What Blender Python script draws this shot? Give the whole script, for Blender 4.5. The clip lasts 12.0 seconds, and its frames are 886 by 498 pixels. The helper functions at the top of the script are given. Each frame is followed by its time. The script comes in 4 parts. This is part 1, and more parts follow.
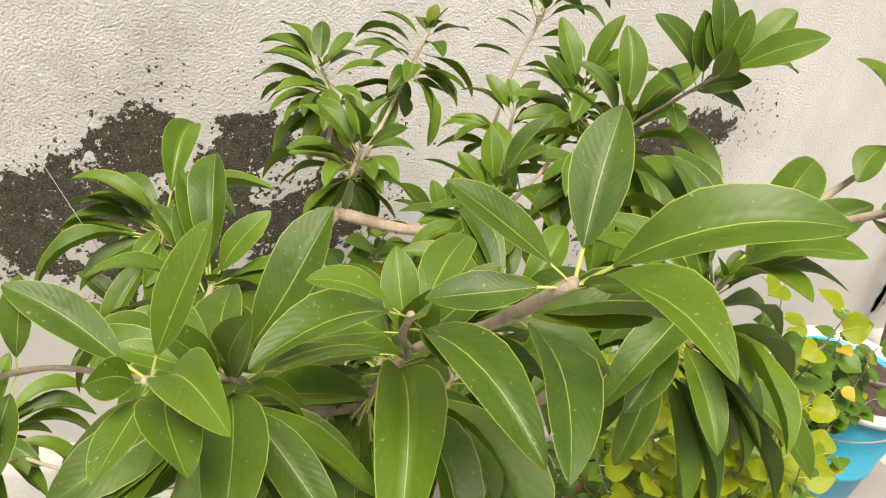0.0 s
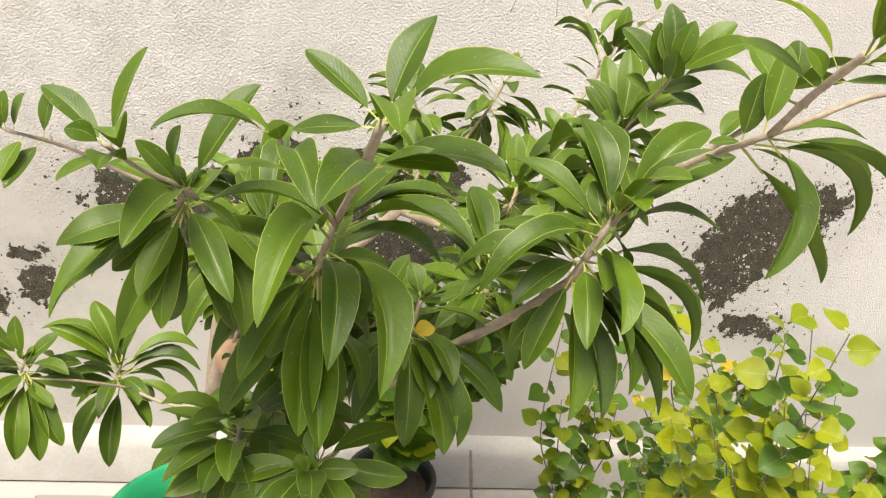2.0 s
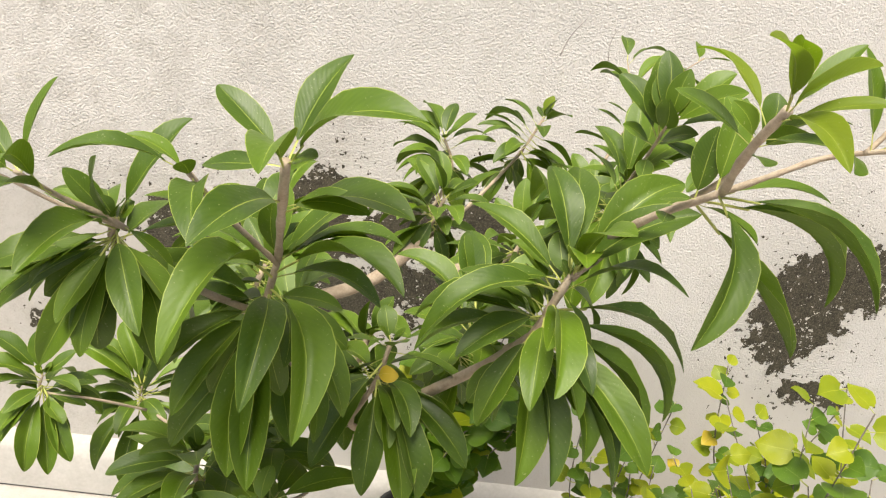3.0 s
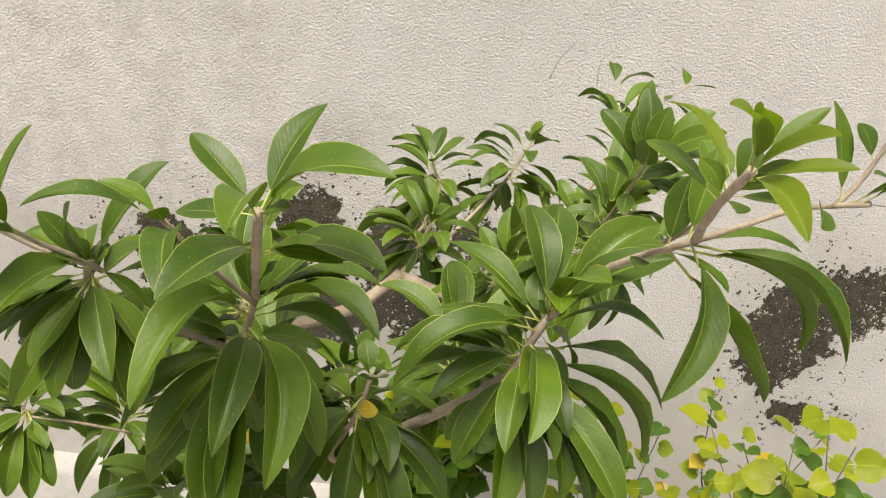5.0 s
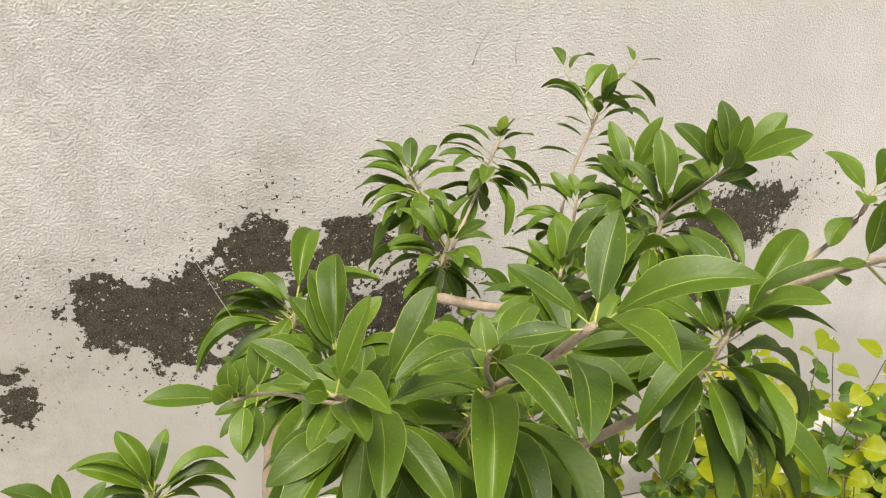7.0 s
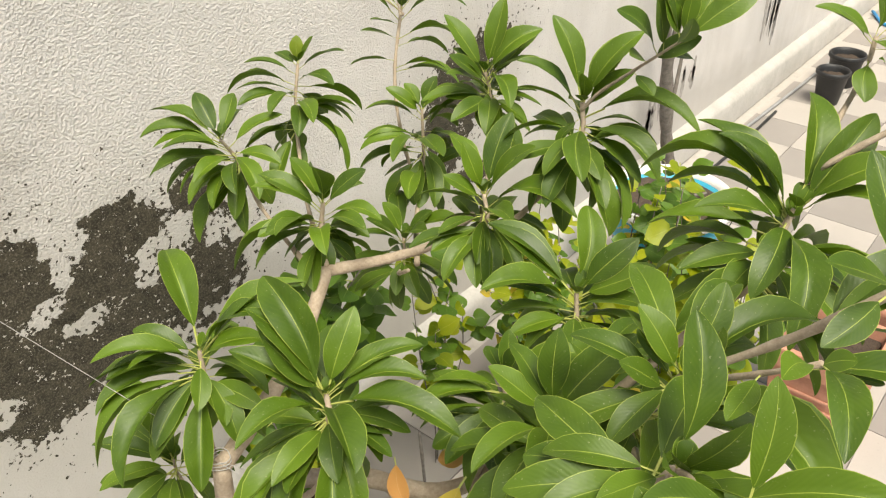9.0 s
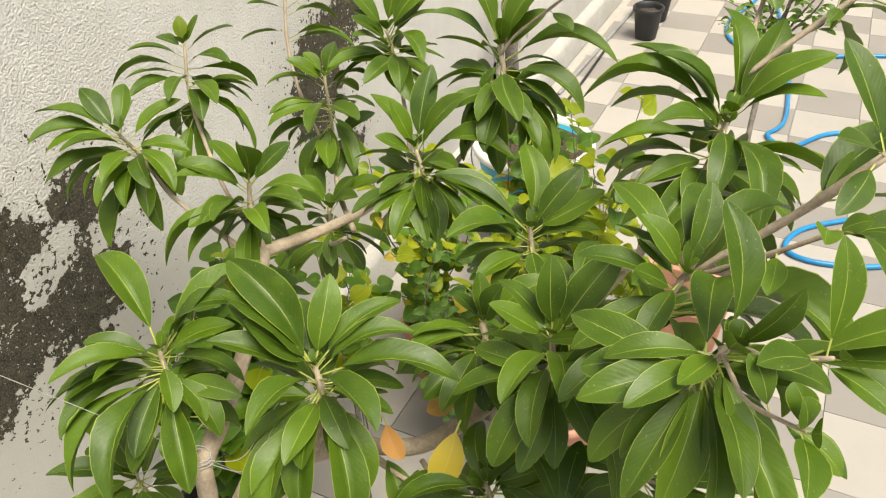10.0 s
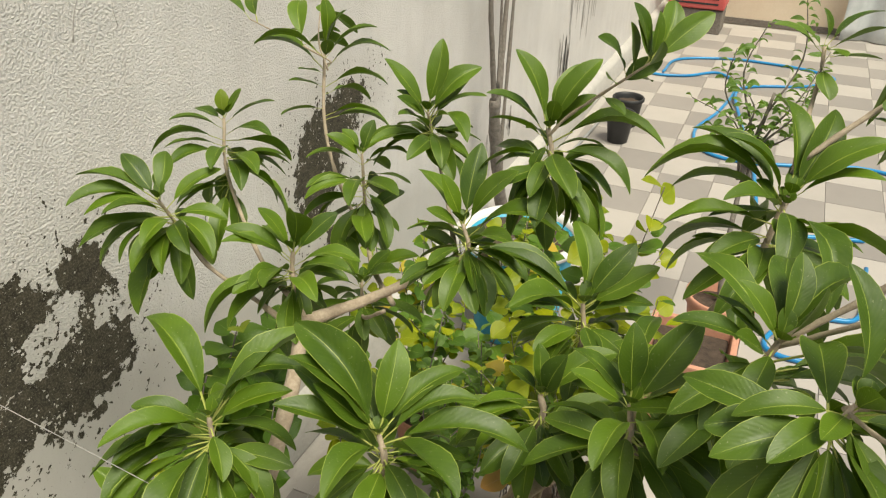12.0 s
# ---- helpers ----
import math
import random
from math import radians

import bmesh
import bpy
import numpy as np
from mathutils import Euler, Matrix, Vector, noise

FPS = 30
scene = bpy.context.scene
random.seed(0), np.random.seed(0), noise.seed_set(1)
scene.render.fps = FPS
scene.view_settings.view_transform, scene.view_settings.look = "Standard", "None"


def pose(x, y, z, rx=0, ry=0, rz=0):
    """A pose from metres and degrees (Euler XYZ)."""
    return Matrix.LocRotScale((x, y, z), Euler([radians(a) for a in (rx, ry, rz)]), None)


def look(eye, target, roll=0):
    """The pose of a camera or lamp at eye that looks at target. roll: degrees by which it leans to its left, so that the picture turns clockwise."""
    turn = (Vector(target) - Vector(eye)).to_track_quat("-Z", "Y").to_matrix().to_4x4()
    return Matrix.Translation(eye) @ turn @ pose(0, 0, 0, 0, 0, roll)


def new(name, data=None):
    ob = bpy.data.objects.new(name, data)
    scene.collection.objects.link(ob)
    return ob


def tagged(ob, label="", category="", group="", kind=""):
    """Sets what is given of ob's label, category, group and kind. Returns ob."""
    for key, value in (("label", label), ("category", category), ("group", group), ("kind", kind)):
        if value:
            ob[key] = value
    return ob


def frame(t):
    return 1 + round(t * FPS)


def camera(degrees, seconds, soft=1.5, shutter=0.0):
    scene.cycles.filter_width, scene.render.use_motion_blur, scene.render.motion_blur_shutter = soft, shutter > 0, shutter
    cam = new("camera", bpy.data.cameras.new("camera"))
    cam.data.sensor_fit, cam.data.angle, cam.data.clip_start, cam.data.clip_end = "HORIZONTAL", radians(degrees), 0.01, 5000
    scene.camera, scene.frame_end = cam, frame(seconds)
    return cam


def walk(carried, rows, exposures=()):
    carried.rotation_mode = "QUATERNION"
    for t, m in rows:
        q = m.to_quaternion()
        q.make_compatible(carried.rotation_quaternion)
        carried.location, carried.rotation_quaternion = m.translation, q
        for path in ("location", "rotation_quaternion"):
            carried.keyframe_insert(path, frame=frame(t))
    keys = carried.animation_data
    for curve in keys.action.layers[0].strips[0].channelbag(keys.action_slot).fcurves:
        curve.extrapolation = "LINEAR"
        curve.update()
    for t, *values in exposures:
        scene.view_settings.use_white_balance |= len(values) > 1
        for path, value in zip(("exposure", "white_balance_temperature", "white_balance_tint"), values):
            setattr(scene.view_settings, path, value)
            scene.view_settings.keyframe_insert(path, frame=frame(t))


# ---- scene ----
cam = camera(58.3, 12.0, 1.2)
PATH = [
    (0, (0.0141, 0.3527, 1.7492), (0.8358, 1.8800, 0.7289), 11.7),
    (0.5, (0.0640, 0.3091, 1.7562), (0.8197, 1.8841, 0.7580), 11.7),
    (1, (0.0836, 0.2305, 1.7351), (0.7300, 1.8697, 0.7621), 10.5),
    (1.5, (0.0888, 0.1238, 1.7270), (0.6159, 1.8183, 0.7772), 9.9),
    (2, (0.1578, 0.0679, 1.7301), (0.5537, 1.8348, 0.8526), 10.0),
    (2.5, (0.2534, 0.0732, 1.7331), (0.5379, 1.8802, 0.8939), 11.1),
    (3, (0.2887, 0.0860, 1.7451), (0.4516, 1.9131, 0.9180), 10.2),
    (3.2, (0.2897, 0.0860, 1.7451), (0.4315, 1.9163, 0.9211), 10.3),
    (4.8, (0.3039, 0.0899, 1.7572), (0.4367, 1.9283, 0.9472), 11.0),
    (5, (0.3009, 0.0950, 1.7733), (0.4709, 1.9321, 0.9704), 10.6),
    (5.5, (0.2968, 0.0870, 1.8387), (0.5492, 1.9093, 1.0237), 9.2),
    (6, (0.1739, 0.0637, 1.8568), (0.5318, 1.8642, 1.0307), 7.3),
    (6.5, (0.0362, 0.0869, 1.8438), (0.5076, 1.8634, 1.0237), 6.0),
    (6.7, (-0.0089, 0.1185, 1.8427), (0.5208, 1.8743, 1.0136), 5.5),
    (8.3, (-0.2348, 0.4462, 1.8790), (0.8550, 1.7641, 0.8174), 0.6),
    (8.5, (-0.2697, 0.4898, 1.8729), (0.8779, 1.7378, 0.7902), 0.0),
    (9, (-0.2721, 0.5632, 1.8659), (0.9970, 1.6443, 0.7389), -1.1),
    (9.5, (-0.2740, 0.5854, 1.8719), (1.1005, 1.4976, 0.7198), -1.6),
    (10, (-0.3679, 0.6656, 1.8558), (1.0786, 1.4002, 0.6655), -2.5),
    (10.5, (-0.4239, 0.7194, 1.8055), (1.0534, 1.3953, 0.6192), -2.3),
    (11, (-0.4387, 0.7577, 1.8085), (1.0969, 1.4201, 0.6876), -1.4),
    (11.5, (-0.4355, 0.7718, 1.8226), (1.1514, 1.4358, 0.7782), -0.3),
    (12, (-0.4416, 0.7738, 1.8327), (1.1747, 1.4568, 0.8466), 1.4),
]
EXPOSURES = [(0, 0.89, 6900, 8), (1, 1.02, 6900, 9), (3.2, 1.01, 6820, 8), (4.8, 0.72, 6820, 8), (6.7, 0.74, 6820, 8), (8.3, 0.82, 6900, 6), (10, 0.80, 6900, 3), (10.6, 0.84, 7000, 2), (11, 1.02, 7000, 2), (11.5, 0.82, 7000, 1), (12, 0.50, 7000, 1)]
walk(cam, [(t, look(eye, target, roll)) for t, eye, target, roll in PATH], EXPOSURES)

# ---- light ----
world = bpy.data.worlds.new("world")
scene.world = world
world.use_nodes = True
wn = world.node_tree
sky = wn.nodes.new("ShaderNodeTexSky")
sky.sky_type = "NISHITA"
sky.sun_disc = False
sky.sun_elevation, sky.sun_rotation = radians(65), radians(200)
sky.air_density, sky.dust_density, sky.ozone_density = 1.0, 4.0, 1.0
wn.links.new(sky.outputs["Color"], wn.nodes["Background"].inputs["Color"])
wn.nodes["Background"].inputs["Strength"].default_value = 0.068

sun = new("sun", bpy.data.lights.new("sun", "SUN"))
sun.data.energy, sun.data.angle, sun.data.color = 3.15, radians(28), (1.0, 0.945, 0.855)
sun.matrix_world = look((-0.9, -0.9, 6.0), (0.4, 1.2, 0.8))

# ---- materials ----
def material(name):
    m = bpy.data.materials.new(name)
    m.use_nodes = True
    return m, m.node_tree, m.node_tree.nodes["Principled BSDF"]


def node(nt, kind, **values):
    n = nt.nodes.new(kind)
    for key, value in values.items():
        if key in n.inputs:
            n.inputs[key].default_value = value
    return n


def noise_of(nt, source, scale, detail=4.0, rough=0.55):
    n = node(nt, "ShaderNodeTexNoise", Scale=scale, Detail=detail, Roughness=rough)
    nt.links.new(source, n.inputs["Vector"])
    return n.outputs["Fac"]


def ramp(nt, source, stops):
    n = nt.nodes.new("ShaderNodeValToRGB")
    while len(n.color_ramp.elements) < len(stops):
        n.color_ramp.elements.new(0.5)
    for e, (at, colour) in zip(n.color_ramp.elements, stops):
        e.position = at
        e.color = (*colour, 1) if len(colour) == 3 else colour
    nt.links.new(source, n.inputs["Fac"])
    return n.outputs["Color"]


def maths(nt, op, a, b=None, c=None, clamp=False):
    n = nt.nodes.new("ShaderNodeMath")
    n.operation, n.use_clamp = op, clamp
    for i, v in enumerate((a, b, c)):
        if v is None:
            continue
        if isinstance(v, (int, float)):
            n.inputs[i].default_value = v
        else:
            nt.links.new(v, n.inputs[i])
    return n.outputs[0]


def mixed(nt, fac, a, b, blend="MIX"):
    n = nt.nodes.new("ShaderNodeMix")
    n.data_type, n.blend_type = "RGBA", blend
    for i, v in ((0, fac), (6, a), (7, b)):
        if isinstance(v, (int, float)):
            n.inputs[i].default_value = v
        elif isinstance(v, tuple):
            n.inputs[i].default_value = (*v, 1)
        else:
            nt.links.new(v, n.inputs[i])
    return n.outputs[2]


def bump(nt, bsdf, height, strength, distance, normal=None):
    n = node(nt, "ShaderNodeBump", Strength=strength, Distance=distance)
    nt.links.new(height, n.inputs["Height"])
    if normal:
        nt.links.new(normal, n.inputs["Normal"])
    nt.links.new(n.outputs["Normal"], bsdf.inputs["Normal"])
    return n.outputs["Normal"]


def coords(nt, which="Object"):
    return nt.nodes.new("ShaderNodeTexCoord").outputs[which]


def leaf_material(name, dark, light, rib, thinness=0.3, vary=1.0):
    m, nt, b = material(name)
    uv = nt.nodes.new("ShaderNodeUVMap").outputs["UV"]
    sep = nt.nodes.new("ShaderNodeSeparateXYZ")
    nt.links.new(uv, sep.inputs[0])
    side = maths(nt, "ABSOLUTE", maths(nt, "SUBTRACT", sep.outputs[0], 0.5))
    info = nt.nodes.new("ShaderNodeObjectInfo")
    geo = nt.nodes.new("ShaderNodeNewGeometry")
    pick = maths(nt, "FRACT", maths(nt, "ADD", info.outputs["Random"], geo.outputs["Random Per Island"]))
    blotch = noise_of(nt, geo.outputs["Position"], 28.0, 3.0)
    tone = maths(nt, "ADD", maths(nt, "MULTIPLY", pick, 0.42 * vary), maths(nt, "MULTIPLY_ADD", blotch, 0.6, -0.05), clamp=True)
    col = mixed(nt, tone, dark, light)
    speck = noise_of(nt, geo.outputs["Position"], 420.0, 2.0)
    col = mixed(nt, maths(nt, "MULTIPLY", maths(nt, "GREATER_THAN", speck, 0.70), 0.5), col, (0.30, 0.32, 0.16))
    # side veins run forward from the midrib, pale and faint
    vein = maths(nt, "SINE", maths(nt, "MULTIPLY", maths(nt, "SUBTRACT", sep.outputs[1], maths(nt, "MULTIPLY", side, 0.5)), 95.0))
    col = mixed(nt, maths(nt, "MULTIPLY", maths(nt, "MULTIPLY_ADD", vein, 0.5, 0.5), 0.02), col, rib)
    edge = maths(nt, "GREATER_THAN", side, 0.482)
    col = mixed(nt, maths(nt, "MULTIPLY", edge, 0.55), col, rib)
    width = maths(nt, "MULTIPLY_ADD", sep.outputs[1], -0.011, 0.016)
    on_rib = maths(nt, "LESS_THAN", side, width)
    col = mixed(nt, maths(nt, "MULTIPLY", on_rib, 0.6), col, rib)
    nt.links.new(col, b.inputs["Base Color"])
    nt.links.new(maths(nt, "MULTIPLY_ADD", blotch, 0.30, 0.36), b.inputs["Roughness"])
    b.inputs["Specular IOR Level"].default_value = 0.46
    dents = noise_of(nt, geo.outputs["Position"], 110.0, 3.0)
    height = maths(nt, "ADD", maths(nt, "MULTIPLY_ADD", vein, 0.012, maths(nt, "MULTIPLY", dents, 0.12)), maths(nt, "MULTIPLY", blotch, 0.8))
    bump(nt, b, height, 0.4, 0.005)
    glow = node(nt, "ShaderNodeBsdfTranslucent")
    thin = mixed(nt, 0.6, col, (0.27, 0.47, 0.015))
    nt.links.new(thin, glow.inputs["Color"])
    mix = node(nt, "ShaderNodeMixShader", Fac=thinness)
    nt.links.new(b.outputs[0], mix.inputs[1])
    nt.links.new(glow.outputs[0], mix.inputs[2])
    nt.links.new(mix.outputs[0], nt.nodes["Material Output"].inputs["Surface"])
    return m


LEAF = leaf_material("glossy_leaf", (0.007, 0.030, 0.002), (0.128, 0.218, 0.007), (0.40, 0.47, 0.08), 0.11)
LEAF_YOUNG = leaf_material("young_leaf", (0.085, 0.145, 0.008), (0.24, 0.29, 0.016), (0.42, 0.46, 0.10), 0.4)
LEAF_YELLOW = leaf_material("yellowed_leaf", (0.50, 0.34, 0.03), (0.62, 0.46, 0.05), (0.70, 0.52, 0.15), 0.35)
LEAF_RUST = leaf_material("rusty_leaf", (0.50, 0.20, 0.05), (0.60, 0.30, 0.10), (0.66, 0.40, 0.2), 0.25)
HEART = leaf_material("lime_heart_leaf", (0.11, 0.19, 0.006), (0.45, 0.44, 0.006), (0.46, 0.47, 0.05), 0.35)
HEART_DARK = leaf_material("green_heart_leaf", (0.022, 0.07, 0.006), (0.12, 0.22, 0.010), (0.18, 0.26, 0.05), 0.25)
SMALL = leaf_material("small_round_leaf", (0.05, 0.12, 0.02), (0.16, 0.26, 0.05), (0.3, 0.4, 0.1), 0.35)


def rough_material(name, dark, light, scale, roughness=0.8, relief=0.5, depth=0.004, fine=6.0):
    m, nt, b = material(name)
    at = coords(nt)
    big = noise_of(nt, at, scale, 5.0, 0.6)
    small = noise_of(nt, at, scale * fine, 4.0, 0.6)
    tone = maths(nt, "ADD", maths(nt, "MULTIPLY", big, 0.65), maths(nt, "MULTIPLY", small, 0.4))
    nt.links.new(ramp(nt, tone, [(0.3, dark), (0.72, light)]), b.inputs["Base Color"])
    b.inputs["Roughness"].default_value = roughness
    bump(nt, b, tone, relief, depth)
    return m


BARK = rough_material("pale_bark", (0.24, 0.18, 0.125), (0.50, 0.41, 0.315), 40.0, 0.85, 0.7, 0.004)
TWIG = rough_material("grey_twig_bark", (0.27, 0.21, 0.15), (0.50, 0.41, 0.31), 90.0, 0.85, 0.8, 0.002)
DEAD = rough_material("dead_grey_wood", (0.07, 0.06, 0.052), (0.26, 0.23, 0.20), 60.0, 0.9, 0.8, 0.004)
PETIOLE = rough_material("yellow_green_petiole", (0.34, 0.38, 0.07), (0.52, 0.54, 0.16), 60.0, 0.5, 0.2, 0.001)
FRUIT = rough_material("scurfy_brown_fruit_skin", (0.42, 0.25, 0.14), (0.60, 0.40, 0.26), 45.0, 0.8, 0.3, 0.001)
SOIL = rough_material("dark_soil", (0.025, 0.017, 0.012), (0.10, 0.07, 0.05), 45.0, 0.95, 1.0, 0.01)
TERRA = rough_material("terracotta", (0.42, 0.19, 0.12), (0.60, 0.31, 0.22), 12.0, 0.85, 0.4, 0.002, 9.0)
GREEN_PLASTIC = rough_material("green_plastic", (0.02, 0.38, 0.15), (0.03, 0.48, 0.21), 8.0, 0.4, 0.1, 0.001)
BLUE_PLASTIC = rough_material("blue_plastic", (0.03, 0.32, 0.50), (0.06, 0.42, 0.60), 8.0, 0.4, 0.1, 0.001)
HOSE_BLUE = rough_material("blue_hose_rubber", (0.01, 0.17, 0.42), (0.02, 0.26, 0.55), 9.0, 0.35, 0.1, 0.001)
BLACK_PLASTIC = rough_material("black_plastic", (0.012, 0.013, 0.014), (0.03, 0.03, 0.032), 14.0, 0.5, 0.15, 0.001)
WHITE_PLASTIC = rough_material("white_plastic", (0.66, 0.66, 0.64), (0.82, 0.82, 0.80), 9.0, 0.45, 0.1, 0.001)
TEAL = rough_material("teal_paint", (0.01, 0.34, 0.32), (0.02, 0.44, 0.42), 14.0, 0.5, 0.2, 0.001)
RED = rough_material("faded_red_plastic", (0.44, 0.06, 0.06), (0.60, 0.13, 0.12), 9.0, 0.6, 0.2, 0.001)
CREAM = rough_material("cream_wall_paint", (0.68, 0.56, 0.42), (0.78, 0.67, 0.53), 2.5, 0.85, 0.3, 0.002, 25.0)
GREY_CLOTH = rough_material("pale_grey_sheet", (0.50, 0.53, 0.54), (0.68, 0.70, 0.70), 4.0, 0.8, 0.3, 0.004)
STRING = rough_material("white_cotton_string", (0.36, 0.345, 0.33), (0.54, 0.52, 0.50), 300.0, 0.9, 0.4, 0.0005)
SKIRT = rough_material("whitewashed_render", (0.35, 0.335, 0.31), (0.50, 0.48, 0.455), 7.0, 0.85, 0.5, 0.003, 12.0)
GREY_PIPE = rough_material("grey_pipe", (0.20, 0.20, 0.20), (0.34, 0.34, 0.34), 20.0, 0.55, 0.2, 0.001)
GROUT = rough_material("grey_grout", (0.36, 0.33, 0.30), (0.46, 0.43, 0.40), 30.0, 0.9, 0.4, 0.002)


def tile_material(name, dark, light):
    m, nt, b = material(name)
    info = nt.nodes.new("ShaderNodeObjectInfo")
    pos = nt.nodes.new("ShaderNodeNewGeometry").outputs["Position"]
    cloud = noise_of(nt, pos, 5.0, 5.0, 0.6)
    grit = noise_of(nt, pos, 160.0, 3.0)
    tone = maths(nt, "ADD", maths(nt, "MULTIPLY", cloud, 0.7), maths(nt, "MULTIPLY", info.outputs["Random"], 0.35), clamp=True)
    col = mixed(nt, tone, dark, light)
    col = mixed(nt, maths(nt, "MULTIPLY", maths(nt, "GREATER_THAN", grit, 0.66), 0.3), col, (0.25, 0.22, 0.19))
    nt.links.new(col, b.inputs["Base Color"])
    b.inputs["Roughness"].default_value = 0.55
    bump(nt, b, grit, 0.12, 0.002)
    return m


TILE_PALE = tile_material("pale_floor_tile", (0.345, 0.315, 0.29), (0.45, 0.415, 0.385))
TILE_GREY = tile_material("grey_floor_tile", (0.225, 0.205, 0.192), (0.30, 0.275, 0.257))


def wall_material():
    """Roughcast under old white paint; the paint and plaster have come off in patches down to dark cement."""
    m, nt, b = material("peeling_roughcast")
    at = coords(nt)
    warp = node(nt, "ShaderNodeTexNoise", Scale=9.0, Detail=6.0, Roughness=0.62)
    nt.links.new(at, warp.inputs["Vector"])
    shift = nt.nodes.new("ShaderNodeVectorMath")
    shift.operation = "MULTIPLY_ADD"
    nt.links.new(warp.outputs["Color"], shift.inputs[0])
    shift.inputs[1].default_value = (0.15, 0.0, 0.15)
    shift.inputs[2].default_value = (-0.075, 0.0, -0.075)
    moved = nt.nodes.new("ShaderNodeVectorMath")
    moved.operation = "ADD"
    nt.links.new(at, moved.inputs[0])
    nt.links.new(shift.outputs[0], moved.inputs[1])

    def blob(cx, cz, rx, rz, turn=0.0):
        mp = nt.nodes.new("ShaderNodeMapping")
        mp.vector_type = "TEXTURE"
        mp.inputs["Location"].default_value = (cx, 0, cz)
        mp.inputs["Rotation"].default_value = (0, radians(turn), 0)
        mp.inputs["Scale"].default_value = (rx, 50.0, rz)
        nt.links.new(moved.outputs[0], mp.inputs["Vector"])
        ln = nt.nodes.new("ShaderNodeVectorMath")
        ln.operation = "LENGTH"
        nt.links.new(mp.outputs[0], ln.inputs[0])
        return maths(nt, "SUBTRACT", 1.0, ln.outputs["Value"])

    def union(rows):
        out = blob(*rows[0])
        for r in rows[1:]:
            out = maths(nt, "MAXIMUM", out, blob(*r))
        return out

    bare = union(BARE)
    kept = union(KEPT)
    field = maths(nt, "MINIMUM", bare, maths(nt, "MULTIPLY", kept, -1.0))
    crumbs = noise_of(nt, at, 24.0, 8.0, 0.68)
    field = maths(nt, "ADD", field, maths(nt, "MULTIPLY_ADD", crumbs, 2.1, -1.035))
    patch = maths(nt, "MULTIPLY", maths(nt, "ADD", field, 0.02), 60.0, clamp=True)
    # flakes that have dropped off around the patches
    near = maths(nt, "MULTIPLY_ADD", bare, 0.42, 0.66, clamp=True)
    flake = noise_of(nt, at, 70.0, 3.0, 0.55)
    fleck = maths(nt, "MULTIPLY", maths(nt, "GREATER_THAN", maths(nt, "ADD", flake, maths(nt, "MULTIPLY", near, 0.145)), 0.715), maths(nt, "GREATER_THAN", near, 0.1))
    patch = maths(nt, "MAXIMUM", patch, fleck)

    cast = node(nt, "ShaderNodeTexNoise", Scale=178.0, Detail=3.5, Roughness=0.6)
    nt.links.new(at, cast.inputs["Vector"])
    sand = noise_of(nt, at, 330.0, 3.0, 0.6)
    coarse = noise_of(nt, at, 34.0, 3.0)
    sep = nt.nodes.new("ShaderNodeSeparateXYZ")
    nt.links.new(moved.outputs[0], sep.inputs[0])
    # below the band of patches the wall was floated smooth
    level = maths(nt, "MULTIPLY_ADD", sep.outputs[0], 0.14, -0.74)
    upper = maths(nt, "MULTIPLY", maths(nt, "ADD", sep.outputs[2], level), 7.0, clamp=True)
    upper = maths(nt, "MULTIPLY_ADD", upper, 0.82, 0.18)
    rough_cast = maths(nt, "ADD", maths(nt, "MULTIPLY_ADD", cast.outputs["Fac"], 1.5, maths(nt, "MULTIPLY", sand, 0.16)), maths(nt, "MULTIPLY", coarse, 0.35))
    grain = maths(nt, "MULTIPLY", rough_cast, upper)

    cloud = noise_of(nt, at, 1.7, 5.0, 0.6)
    paint = ramp(nt, cloud, [(0.3, (0.605, 0.585, 0.568)), (0.7, (0.76, 0.735, 0.715))])
    streak = nt.nodes.new("ShaderNodeMapping")
    streak.inputs["Scale"].default_value = (7.0, 1.0, 0.9)
    nt.links.new(at, streak.inputs["Vector"])
    run = noise_of(nt, streak.outputs[0], 1.6, 5.0, 0.65)
    paint = mixed(nt, maths(nt, "MULTIPLY_ADD", run, 1.3, -0.52, clamp=True), paint, (0.57, 0.54, 0.51))
    # shade low on the wall is put into the paint of the smooth zone
    paint = mixed(nt, maths(nt, "MULTIPLY_ADD", upper, -0.62, 0.62, clamp=True), paint, (0.36, 0.335, 0.305))
    dirt = maths(nt, "MULTIPLY", maths(nt, "MULTIPLY_ADD", near, 1.0, -0.08, clamp=True), noise_of(nt, at, 5.0, 6.0, 0.7))
    paint = mixed(nt, maths(nt, "MULTIPLY", dirt, 0.95, clamp=True), paint, (0.38, 0.36, 0.32))
    # grey mould in the grain, with a broad greying of the left side
    mould_and_grey = maths(nt, "MULTIPLY_ADD", union(MOULD_AND_GREY), 1.6, 0.35, clamp=True)
    mould_and_grey = maths(nt, "MULTIPLY", mould_and_grey, maths(nt, "MULTIPLY_ADD", noise_of(nt, at, 13.0, 6.0, 0.7), 1.9, -0.6, clamp=True))
    low_grain = maths(nt, "MULTIPLY_ADD", cast.outputs["Fac"], -3.0, 2.1, clamp=True)
    paint = mixed(nt, maths(nt, "MULTIPLY", mould_and_grey, maths(nt, "MULTIPLY_ADD", low_grain, 0.6, 0.2)), paint, (0.27, 0.25, 0.21))
    # the grain's low spots and pits are coloured darker
    paint = mixed(nt, maths(nt, "MULTIPLY", maths(nt, "MULTIPLY", low_grain, low_grain), maths(nt, "MULTIPLY", upper, 0.13)), paint, (0.34, 0.32, 0.295))
